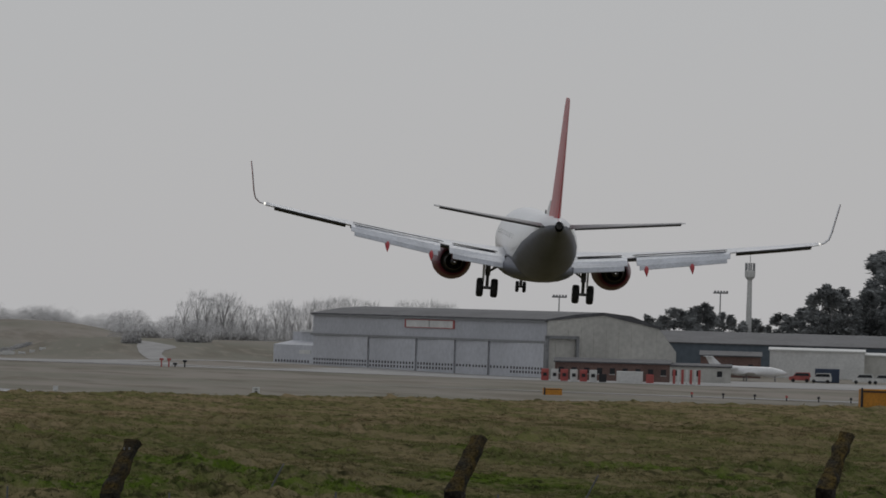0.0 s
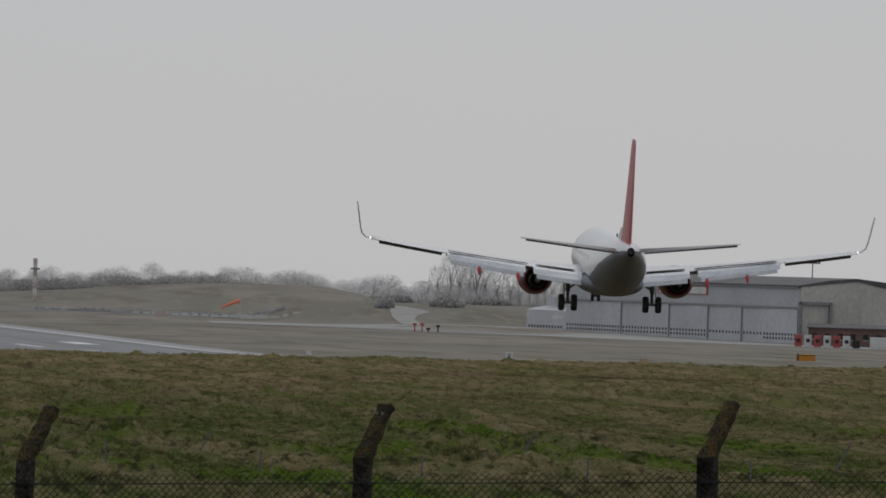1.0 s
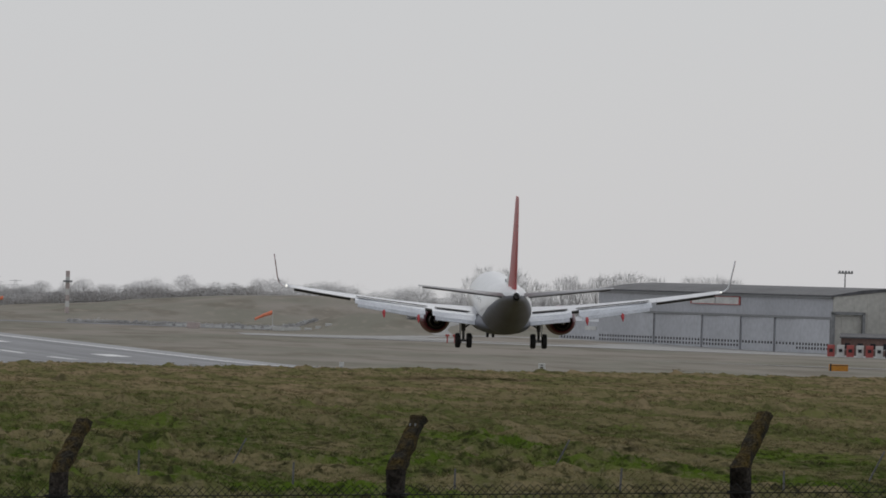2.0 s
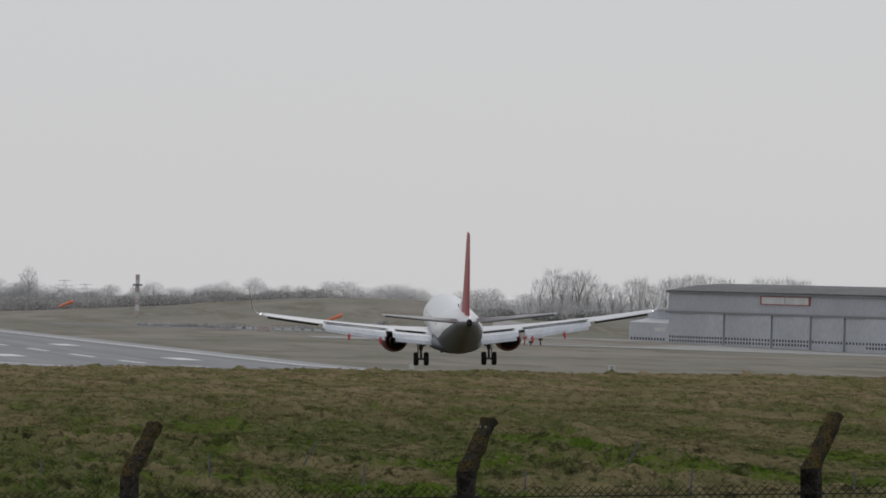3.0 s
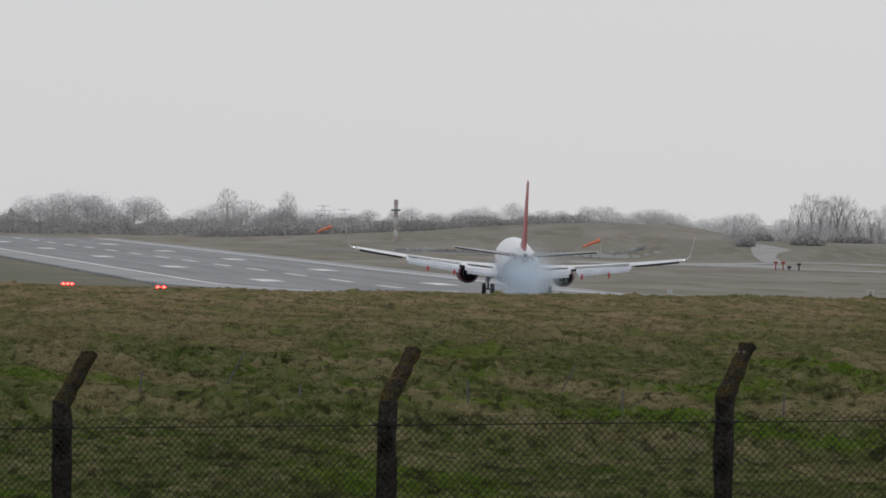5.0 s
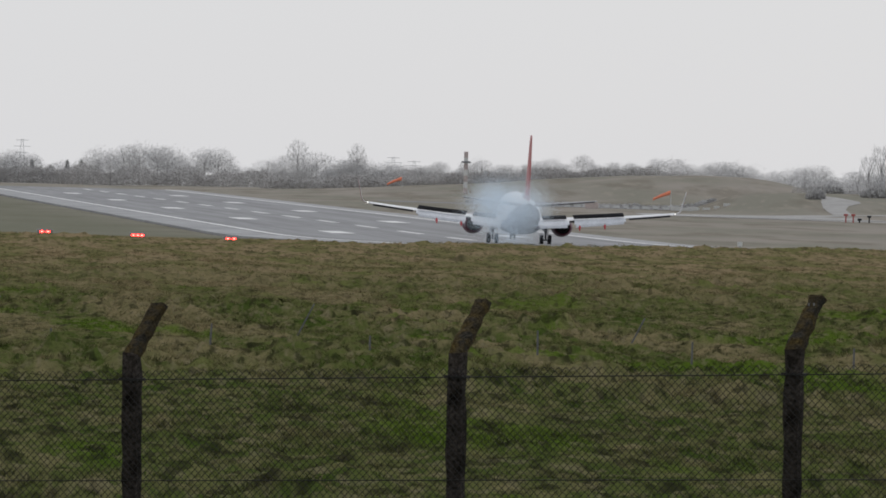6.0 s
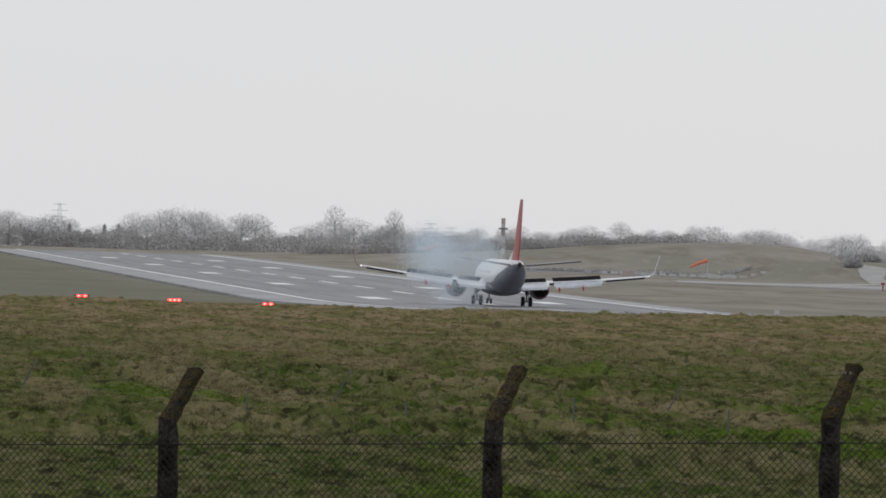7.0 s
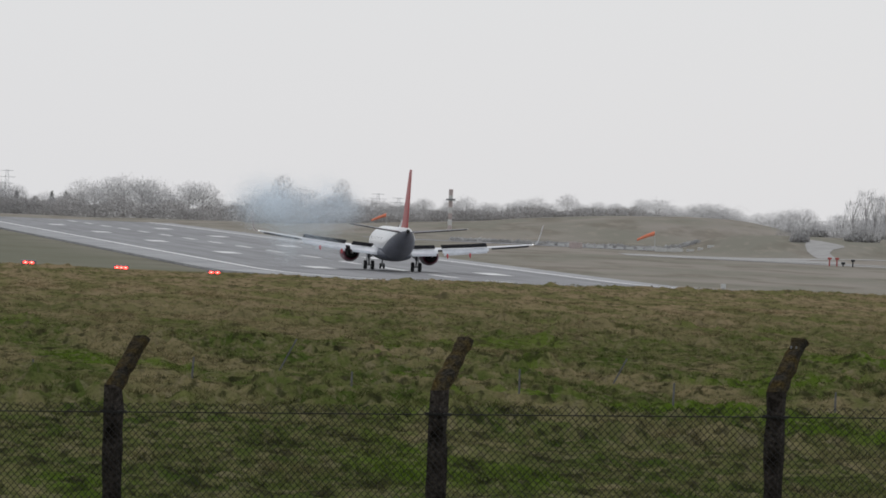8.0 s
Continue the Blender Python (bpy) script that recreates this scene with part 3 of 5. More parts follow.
        part("hydraulic_hose", bm, STEEL, gear)
        for o in (-.43, .43):
            wheel(air, gx + o, 0, .565, .565, .40)
    bm = bmesh.new()
    tube(bm, (0, 15.6, .35), (0, 15.5, 1.9), .09, .12, 10)
    tube(bm, (-.3, 15.6, .35), (.3, 15.6, .35), .06, .06, 8)
    tube(bm, (0, 15.55, .9), (0, 16.6, 1.7), .05, .05, 8)
    part("nose_gear", bm, STEEL, air, "steel nose landing gear leg")
    for o in (-.22, .22):
        wheel(air, o, 15.6, .345, .345, .2)
    air.scale = (1.04, 1.04, 1.04)
    return air


def wheel(air, x, y, z, r, w):
    n = 24
    bm = bmesh.new()
    prof = ((-w / 2, r * .62), (-w / 2, r * .86), (-w * .36, r * .97), (0, r), (w * .36, r * .97), (w / 2, r * .86), (w / 2, r * .62))
    loft(bm, [[Vector((dx, q * math.cos(k * math.tau / n), q * math.sin(k * math.tau / n))) for k in range(n)] for dx, q in prof])
    ob = part("wheel", bm, TYRE, air, "black rubber wheel")
    ob.location = (x, y, z)
    bm = bmesh.new()
    tube(bm, (-w * .52, 0, 0), (w * .52, 0, 0), r * .5, r * .5, 16)
    part("rim", bm, STEEL, ob)


SPOILERS, WINGS = [], []


def flex(t, s):
    """The wing sinks about its root as the lift goes off it."""
    a = 2.5 * smoothstep((t - 4.2) / 1.7)
    return Matrix.Translation((s * 1.6, 0, 2.5)) @ pose(0, 0, 0, 0, s * a, 0) @ Matrix.Translation((-s * 1.6, 0, -2.5))


# ---- the fence ----
def post_at(i):
    return Vector((4.31 + 2.562 * i, 63.6 - 1.54 * i, -1.36 + 0.125 * i))


def build_fence():
    out = Vector((1.54, 2.576, 0)).normalized()
    turn = math.degrees(math.atan2(-1.54, 2.576))
    for i in range(-3, 8):
        top = post_at(i)
        rnd = random.Random(i + 40)
        foot = ground_z(top.x, top.y)
        base = thing("fence_post", (top.x - out.x * .5, top.y - out.y * .5, foot - .3), "weathered, stained cranked concrete fence post, darkened for backlight", "fence post", "perimeter fence posts", turn + rnd.uniform(-3, 3))
        base.matrix_basis = base.matrix_basis @ pose(0, 0, 0, rnd.uniform(-.6, .6), rnd.uniform(-1.0, 1.4), 0)
        h = top.z - (foot - .3)
        bm = bmesh.new()
        rows = []
        for k in range(15):
            z = (h - .42) * k / 14
            w = .067 + rnd.uniform(-.005, .005)
            rows.append((0, z, w))
        for k in range(1, 8):
            rows.append((.5 * k / 7, h - .42 + .42 * k / 7, .066 - .0018 * k + rnd.uniform(-.007, .007)))
        rr = []
        for y, z, w in rows:
            lean = .35 if z > h - .42 else 0
            c = w * .3
            ringp = []
            for a, b in ((-w, -w + c), (-w + c, -w), (w - c, -w), (w, -w + c), (w, w - c), (w - c, w), (-w + c, w), (-w, w - c)):
                ringp.append(Vector((a + rnd.uniform(-.009, .009), y + b + rnd.uniform(-.006, .006), z - b * lean + rnd.uniform(-.008, .008))))
            rr.append(ringp)
        loft(bm, rr[:15])
        part("shaft", bm, POSTC, base)
        bm = bmesh.new()
        loft(bm, rr[14:])
        part("cranked_arm", bm, LICHEN, base, "mossy ochre-stained cranked arm")
        bm = bmesh.new()
        for z in (h - .62,):
            box(bm, -.084, .084, -.084, .084, z - .012, z + .012)
        part("tie_wire", bm, WIRE, base)
        if i == 2:
            for dx in (-.025, .02):
                bm = bmesh.new()
                box(bm, dx - .006, dx + .006, .352, .358, h - .066, h - .044)
                part("mark", bm, GALV, base, "small pale paint mark")
    # chain-link: zigzag wires and line wires, one panel a bay
    for i in range(-2, 6):
        a, b = post_at(i), post_at(i + 1)
        a, b = a - out * .5 - Vector((0, 0, .62)), b - out * .5 - Vector((0, 0, .62))
        a, b = a - out * .1, b - out * .1
        verts, faces = [], []

        def wire(p, q, r):
            w = (q - p).normalized()
            u = w.orthogonal().normalized() * r
            v = w.cross(u)
            n0 = len(verts)
            for c in (p, q):
                for k in range(3):
                    an = k * math.tau / 3
                    verts.append(c + math.cos(an) * u + math.sin(an) * v)
            for k in range(3):
                faces.append((n0 + k, n0 + (k + 1) % 3, n0 + 3 + (k + 1) % 3, n0 + 3 + k))
        cols, drop = 92, .032
        depth = 1.85
        nrow = int(depth / drop)
        for c in range(cols):
            f0, f1 = c / cols, (c + 1) / cols
            for k in range(nrow):
                fa, fb = (f0, f1) if (k + c) % 2 else (f1, f0)
                p = a.lerp(b, fa) + Vector((0, 0, .075 - drop * k))
                q = a.lerp(b, fb) + Vector((0, 0, .075 - drop * (k + 1)))
                wire(p, q, .0031)
        for z in (0.0, .85, 1.7):
            wire(a - Vector((0, 0, z)), b - Vector((0, 0, z)), .0052)
        me = bpy.data.meshes.new("chain_link")
        me.from_pydata(verts, [], faces)
        me.materials.append(WIRE)
        tagged(new("chain_link_panel", me), "dull diamond chain-link mesh strung between concrete posts", "fence mesh", "chain-link panels", kind="stuff")


build_ground()
build_runway()
airliner = build_airliner()
build_fence()


# ---- trees and hedges ----
def stick_mesh(name, sticks, material):
    """Thin three-sided twigs, each (a, b, thickness), as one mesh."""
    a = np.array([q[0] for q in sticks])
    b = np.array([q[1] for q in sticks])
    w = np.array([q[2] for q in sticks])[:, None]
    d = b - a
    side = np.cross(d, np.random.RandomState(3).normal(size=d.shape))
    side /= np.linalg.norm(side, axis=1)[:, None] + 1e-9
    verts = np.stack([a - side * w, a + side * w, b], 1).reshape(-1, 3)
    n = len(a)
    me = bpy.data.meshes.new(name)
    me.vertices.add(3 * n)
    me.vertices.foreach_set("co", verts.ravel())
    me.loops.add(3 * n)
    me.loops.foreach_set("vertex_index", np.arange(3 * n))
    me.polygons.add(n)
    me.polygons.foreach_set("loop_start", np.arange(n) * 3)
    me.update()
    me.validate()
    me.materials.append(material)
    return me


def bare_tree(height, width, form, seed, label, count=4200):
    """A leafless tree: tapered trunk with limbs, and a crown of fine twigs."""
    r = random.Random(seed)
    tree = thing("tree", (0, 0, -500), label, "tree", "winter trees")
    bm = bmesh.new()
    clear = height * (.22 if form != "poplar" else .12)
    tube(bm, (0, 0, -.6), (0, 0, clear), height * .020, height * .014, 7)
    tube(bm, (0, 0, clear), (r.uniform(-.3, .3), 0, height * .7), height * .014, height * .004, 6)
    tips = []
    for k in range(11):
        z0 = clear + (height * .45) * k / 11
        an = k * 2.4 + r.uniform(-.4, .4)
        if form == "poplar":
            reach, rise = width * .32 * r.uniform(.6, 1), height * r.uniform(.3, .5)
        else:
            reach, rise = width * .42 * r.uniform(.6, 1.05), height * r.uniform(.12, .34)
        p0 = Vector((0, 0, z0))
        p1 = p0 + Vector((math.cos(an) * reach * .5, math.sin(an) * reach * .5, rise * .6))
        p2 = p0 + Vector((math.cos(an) * reach, math.sin(an) * reach, rise))
        thin = .6 if form == "poplar" else .45
        tube(bm, p0, p1, height * .011 * thin, height * .007 * thin, 5)
        tube(bm, p1, p2, height * .007 * thin, height * .003 * thin, 5)
        tips += [p1, p2, p1.lerp(p2, .5)]
    part("trunk", bm, BARK, tree)
    sticks = []
    lumps = [(Vector((math.cos(q * 2.4) * width * .30 * r.uniform(.2, 1), math.sin(q * 2.4) * width * .30 * r.uniform(.2, 1), height * r.uniform(.42, .84))), width * r.uniform(.14, .26)) for q in range(12)]
    for k in range(count):
        if form == "poplar":
            t = r.random() ** .8
            z = height * (.14 + .82 * t)
            rad = width * .5 * (.45 + .55 * math.sin(math.pi * (.15 + .75 * t))) * math.sqrt(r.random())
            an = r.uniform(0, math.tau)
            a = Vector((rad * math.cos(an), rad * math.sin(an), z))
            d = Vector((math.cos(an) * .4, math.sin(an) * .4, 1)) + Vector((r.gauss(0, .2), r.gauss(0, .2), 0))
            ln = height * r.uniform(.05, .14)
        else:
            v = Vector((r.gauss(0, 1), r.gauss(0, 1), r.gauss(0, 1))).normalized()
            far_out = r.random() ** .4
            if form == "tall":
                a = Vector((v.x * width * .36 * far_out, v.y * width * .36 * far_out, height * (.66 + .33 * v.z * far_out)))
            elif k % 3:
                bulge = 1 + .16 * noise.noise(v * 2.3 + Vector((seed, 0, 0)))
                a = Vector((v.x * width * .47 * far_out * bulge, v.y * width * .47 * far_out * bulge, height * (.40 + .57 * abs(v.z) * far_out * bulge)))
            else:
                c, q = r.choice(lumps)
                a = c + v * q * far_out
            d = (a - Vector((0, 0, height * .35))).normalized() * 1.2 + Vector((r.gauss(0, .45), r.gauss(0, .45), r.gauss(0, .45)))
            ln = height * r.uniform(.03, .085)
        d.normalize()
        sticks.append((tuple(a), tuple(a + d * ln), r.uniform(.012, .030) * height / 11))
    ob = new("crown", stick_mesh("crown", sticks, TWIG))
    ob.parent = tree
    return tree


def evergreen(height, width, seed, cone=False):
    """A conifer in haze-paled colour: trunk and drooping tiers of ragged sprays."""
    r = random.Random(seed)
    tree = thing("conifer", (0, 0, -500), "dense evergreen tree with ragged outline, paled for haze", "tree", "evergreen trees")
    bm = bmesh.new()
    tube(bm, (0, 0, -.6), (0, 0, height * .9), height * .014, height * .004, 7)
    part("trunk", bm, BARK, tree)
    sticks = []
    lumps = [(r.uniform(0, math.tau), r.uniform(.18, .97), r.uniform(.6, 1.1)) for q in range(34)]
    for k in range(3000 if cone else 4600):
        an0, t, g = r.choice(lumps)
        an = an0 + r.gauss(0, .35)
        if cone:
            t = r.random() ** 1.4
            an, g = r.uniform(0, math.tau), .8 + .2 * math.sin(t * 50)
        reach = width * .5 * g * (1.05 - t) ** (1.0 if cone else .55) * r.random() ** .5
        a = Vector((math.cos(an) * reach, math.sin(an) * reach, height * (t + r.gauss(0, .025))))
        d = Vector((math.cos(an), math.sin(an), r.uniform(-.5, .6))).normalized()
        sticks.append((tuple(a), tuple(a + d * height * r.uniform(.03, .07)), height * (r.uniform(.004, .009) if cone else r.uniform(.008, .018))))
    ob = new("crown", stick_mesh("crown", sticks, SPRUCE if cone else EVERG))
    ob.parent = tree
    return tree


def skyline(x, pts):
    return float(np.interp(x, [p[0] for p in pts], [p[1] for p in pts]))


def build_trees():
    r = random.Random(11)
    round_ones = [bare_tree(11, 11, "round", 20 + k, "leafless broad-crowned tree in the hedge line beyond the airfield") for k in range(5)]
    tall_ones = [bare_tree(17, 9, "tall", 40 + k, "tall slim leafless tree above the hedge line", 1300) for k in range(2)]
    poplars = [bare_tree(13, 5.4, "poplar", 60 + k, "leafless upright poplar in a row behind the hangar", 900) for k in range(4)]
    firs = [evergreen(12, 9, 80 + k) for k in range(3)]
    spruce = evergreen(10.5, 5.0, 90, True)

    def plant(proto, x, y, top, base_h):
        z = ground_z(x, y)
        f = max(.3, (top - z) / base_h)
        m = pose(x, y, z, 0, 0, r.uniform(0, 360))
        ob = copy_thing(proto, m)
        ob.scale = (f * r.uniform(.9, 1.35), f * r.uniform(.9, 1.35), f)
    far = [(80, -3.5), (105, -3), (114, -3.7), (135, -4.2), (149, -1.9), (162, -1), (175, -2.2), (191, -2.5), (205, -4), (224, -1.6), (236, -4), (254, -6.0), (290, -5.5)]
    x = 78.0
    while x < 290:
        y = 2480 + r.uniform(-60, 90)
        plant(r.choice(round_ones), x * y / 2500, y, skyline(x, far) * y / 2500 + r.choice((-4.0, -2.2, -.8, .4, .9)), 11 * .93)
        x += r.uniform(3.0, 6.5)
    for x, top in ((212.4, 1.7), (232.4, 1.0)):
        plant(tall_ones[int(x) % 2], x, 2500, top, 17 * .93)
    for x in (123.8, 135.5, 140.2):
        ob = copy_thing(spruce, pose(x, 2500, ground_z(x, 2500), 0, 0, x * 40))
        ob.scale = (.95, .95, .82)
    mid = [(160, -5.0), (172, -4.6), (190, -5.0), (209, -3.4), (225, -2.6), (233, -1.0), (242, -3.5), (251, -2.4), (262, -1.95), (275, -1.9), (281, -4.8), (290, -3.0), (299, -3.4), (310, -3.6), (330, -3.5)]
    x = 158.0
    while x < 330:
        y = 1895 + r.uniform(-30, 40)
        plant(r.choice(round_ones), x * y / 1900, y, skyline(x, mid) * y / 1900 + .6 + r.choice((-1.4, -.6, .1, .5, 1.0)), 11 * .93)
        x += r.uniform(2.3, 4.6)
    row = [(256, -1.0), (259, 2.1), (263, 3.2), (268, 2.6), (277, .8), (280, 1.0), (283, 2.4), (292, 2.0), (305, 1.6), (313, 2.2), (318, 1.3), (340, -.5)]
    x = 257.0
    while x < 322:
        y = 1600 + r.uniform(-12, 25)
        plant(r.choice(poplars), x * y / 1600, y, skyline(x, row) + r.uniform(-2.6, .6), 13 * .96)
        x += r.uniform(1.3, 3.0)
    # lower scrub in front of the poplars
    x = 246.0
    while x < 330:
        y = 1570 + r.uniform(-20, 10)
        plant(r.choice(round_ones), x * y / 1600, y, r.uniform(-5.2, -2.6), 11 * .93)
        x += r.uniform(2.0, 4.0)
    dark = [(328, -.5), (345, .5), (360, .2), (367, 2.5), (374, 4.2), (381, 3.0), (386, .8), (392, 2.0), (398, 3.5), (402, 11.0), (405, 8.5), (409, 5.0), (412, 8.5), (415, 18.0), (425, 14.0), (445, 8.0)]
    x = 332.0
    while x < 445:
        y = 1600 + r.uniform(-15, 40)
        plant(r.choice(firs), x * y / 1600, y, skyline(x, dark) * y / 1600 + r.uniform(-2.2, .2), 12)
        x += r.uniform(1.3, 2.6)
    for ob in round_ones + tall_ones + poplars + firs + [spruce]:
        for o in (*ob.children_recursive, ob):
            bpy.data.objects.remove(o)
    # dense scrub along the hedge lines
    for nm, y0, xa, xb, lo, hi, n in (("far_scrub", 2440, 60, 300, -15.5, -5.5, 115000), ("near_scrub", 1870, 150, 345, -11.0, -5.9, 80000)):
        rs = np.random.RandomState(int(y0))
        sticks = []
        for k in range(n):
            x = rs.uniform(xa, xb)
            top = lo + (hi - lo) * (.72 + .28 * noise.noise((x * .12, 0, 3)) + .15 * noise.noise((x * .5, 0, 3)))
            z = lo + (top - lo) * rs.rand() ** .8
            y = y0 + rs.uniform(-12, 12)
            z += ground_z(x, y) - lo - .5
            d = np.array([rs.normal(0, 1.0), rs.normal(0, 1.0), rs.normal(.2, .7)])
            d /= np.linalg.norm(d)
            ln = rs.uniform(.6, 1.6)
            sticks.append(((x, y, z - .8), tuple(np.array((x, y, z - .8)) + d * ln), rs.uniform(.05, .11)))
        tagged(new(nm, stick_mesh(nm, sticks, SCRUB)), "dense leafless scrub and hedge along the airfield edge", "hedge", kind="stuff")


# ---- the hangar ----
def build_hangar():
    hg = thing("hangar", (267.5, 1261, ground_z(267.5, 1261) - .1), "long grey metal-clad hangar with closed sliding doors", "hangar", turn=-77.27)
    # the front runs along local -x from the near corner, the building lies on local +y
    E, L, W = 10.0, 103.3, 21.0
    bm = bmesh.new()
    box(bm, -L, 0, .6, W, -1.5, E - .4)
    part("body", bm, CLADD, hg)
    bm = bmesh.new()
    box(bm, -L, -.4, .0, .6, 6.4, E)
    part("fascia", bm, CLADD, hg, "ribbed grey fascia above the doors")
    bm = bmesh.new()
    box(bm, -L - .2, .2, -.35, .1, 6.15, 6.55, .03)
    part("door_rail", bm, GALV, hg)
    bm = bmesh.new()
    box(bm, -L - .2, -.2, -.5, .05, E - .25, E - .02, .03)
    part("gutter", bm, GALV, hg)
    bm = bmesh.new()
    box(bm, -L, -.2, -.9, -.3, -.9, .22, .03)
    part("kerb", bm, CONC, hg, "pale concrete kerb below the doors")
    cuts = (0.6, 15.0, 24.0, 31.0, 38.5, 47.0, 55.5, 64.2, 77.0, 90.0, 103.0)
    for k, (a, b) in enumerate(zip(cuts, cuts[1:])):
        off = -.02 if k % 2 else -.22
        bm = bmesh.new()
        box(bm, -b + .08, -a - .08, off, off + .35, -.8, 6.2, .03)
        door = part("sliding_door", bm, CLAD, hg, "tall grey sliding door")
        for row in (1.55, .85):
            n = int((b - a) / 1.3)
            for i in range(n):
                if row < 1 and 15 < b < 40:
                    continue
                bm = bmesh.new()
                x = -b + .5 + i * (b - a - .6) / n
                box(bm, x, x + .62, off - .03, off + .02, row, row + .42)
                part("door_window", bm, GLASS, door)
        bm = bmesh.new()
        box(bm, -a - .16, -a - .04, off - .05, off + .03, -.6, 6.1)
        part("door_post", bm, GALV, door)
    # sign board: red frame, two pale panels
    bm = bmesh.new()
    for z0, z1, x0, x1 in ((8.1, 8.22, -60.8, -39.1), (9.48, 9.6, -60.8, -39.1), (8.1, 9.6, -60.8, -60.3), (8.1, 9.6, -39.6, -39.1)):
        box(bm, x0, x1, -.22, -.02, z0, z1)
    part("sign_frame", bm, REDP, hg, "red sign frame")
    for x0, x1 in ((-60.3, -50.2), (-49.8, -39.6)):
        bm = bmesh.new()
        box(bm, x0, x1, -.14, -.02, 8.22, 9.48)
        part("sign_panel", bm, OFFW, hg, "plain pale sign panel")
    # roof: shallow curve
    bm = bmesh.new()
    prof = [(-.5, E), (-.5, E + .25), (W * .25, E + 1.25), (W * .5, E + 1.7), (W * .75, E + 1.2), (W + .4, E - .6), (W + .4, E - .9), (W * .5, E + 1.2)]
    loft(bm, [[Vector((x, a, b)) for a, b in prof] for x in (-L - .3, -L * .5, .3)])
    part("roof", bm, ROOFD, hg, "dark felt roof")
    bm = bmesh.new()
    loft(bm, [[Vector((x, a, b)) for a, b in ((.0, -1), (0, E), (W * .25, E + 1.15), (W * .5, E + 1.55), (W * .75, E + 1.0), (W, E - .7), (W + 3.5, 5.2), (W + 3.5, -1))] for x in (-.2, .12)])
    gab = part("gable_wall", bm, GABLE, hg, "cream gable end")
    for y in np.arange(1.5, W, 2.4):
        bm = bmesh.new()
        box(bm, .1, .16, y, y + .06, 0, E - .8)
        part("cladding_seam", bm, GABLE, gab)
    for k in range(7):
        bm = bmesh.new()
        x = -L + 12 + k * 4.5
        tube(bm, (x, 1.2, E), (x, 1.2, E + .5), .25, .25, 8)
        tube(bm, (x, 1.2, E + .45), (x, 1.2, E + .6), .4, .3, 8)
        part("roof_vent", bm, GALV, hg)
    # door gantry at the near corner
    bm = bmesh.new()
    box(bm, .3, .8, -.6, .0, -1, 7.4)
    box(bm, .3, .8, 5.2, 5.7, -1, 7.4)
    box(bm, .3, .8, -.6, 5.7, 7.0, 7.5)
    part("door_gantry", bm, GALV, hg)
    # lower annex at the far end
    an = thing("annex", hg.matrix_basis.translation, "low grey lean-to annex joined to the hangar", "building", turn=-77.27)
    bm = bmesh.new()
    loft(bm, [[Vector((x, a, b)) for a, b in ((.2, -1.5), (.2, 4.2), (4, 5.0), (4, 6.6), (W * .8, 6.6), (W * .8, -1.5))] for x in (-L - 19, -L - .05)])
    part("body", bm, CLAD, an)
    bm = bmesh.new()
    box(bm, -L - 15, -L - .1, 3.5, W * .8, 6.62, 7.0)
    part("roof", bm, OFFW, an)
    bm = bmesh.new()
    box(bm, -L - 6.5, -L - 1.2, .1, .19, 2.6, 3.3)
    part("sign_panel", bm, OFFW, an)
    for i in range(12):
        bm = bmesh.new()
        x = -L - 18 + i * 1.4
        box(bm, x, x + .6, .14, .21, .95, 1.4)
        part("window", bm, GLASS, an)


def shed(name, x0, x1, y, depth, h, wall, roof, label, category, pitch=1.2, bays=0, glass=GLASS):
    """A plain building facing the camera, with roof, door and windows."""
    z = ground_z((x0 + x1) / 2, y)
    ob = thing(name, ((x0 + x1) / 2, y, z - .1), label, category, turn=-math.degrees(math.atan2((x0 + x1) / 2, y)))
    w = (x1 - x0) / 2
    bm = bmesh.new()
    box(bm, -w, w, 0, depth, -.6, h)
    part("wall", bm, wall, ob)
    bm = bmesh.new()
    loft(bm, [[Vector((x, a, b)) for a, b in ((-.3, h - .1), (-.3, h + .12), (depth * .5, h + pitch), (depth + .3, h + .12), (depth + .3, h - .1))] for x in (-w - .25, w + .25)])
    part("roof", bm, roof, ob)
    for k in range(bays):
        x = -w + (k + .5) * 2 * w / bays
        bm = bmesh.new()
        box(bm, x - .45, x + .45, -.05, .03, h * .4, h * .4 + min(1.0, h * .35))
        win = part("window", bm, glass, ob)
        bm = bmesh.new()
        box(bm, x - .52, x + .52, -.09, -.0, h * .4 - .1, h * .4 - .02)
        part("sill", bm, OFFW, win)
    return ob


def crate(name, x, y, w, h, d, m, label, category, group="", ribs=5):
    """A container or block with raised ribs."""
    ob = thing(name, (x, y, ground_z(x, y)), label, category, group, turn=-math.degrees(math.atan2(x, y)))
    bm = bmesh.new()
    box(bm, -w / 2, w / 2, 0, d, 0, h, min(w, h) * .03)
    part("body", bm, m, ob)
    for k in range(ribs):
        bm = bmesh.new()
        q = -w / 2 + (k + .5) * w / ribs
        box(bm, q - w * .02, q + w * .02, -.05, .01, h * .06, h * .94)
        part("rib", bm, m, ob)
    return ob


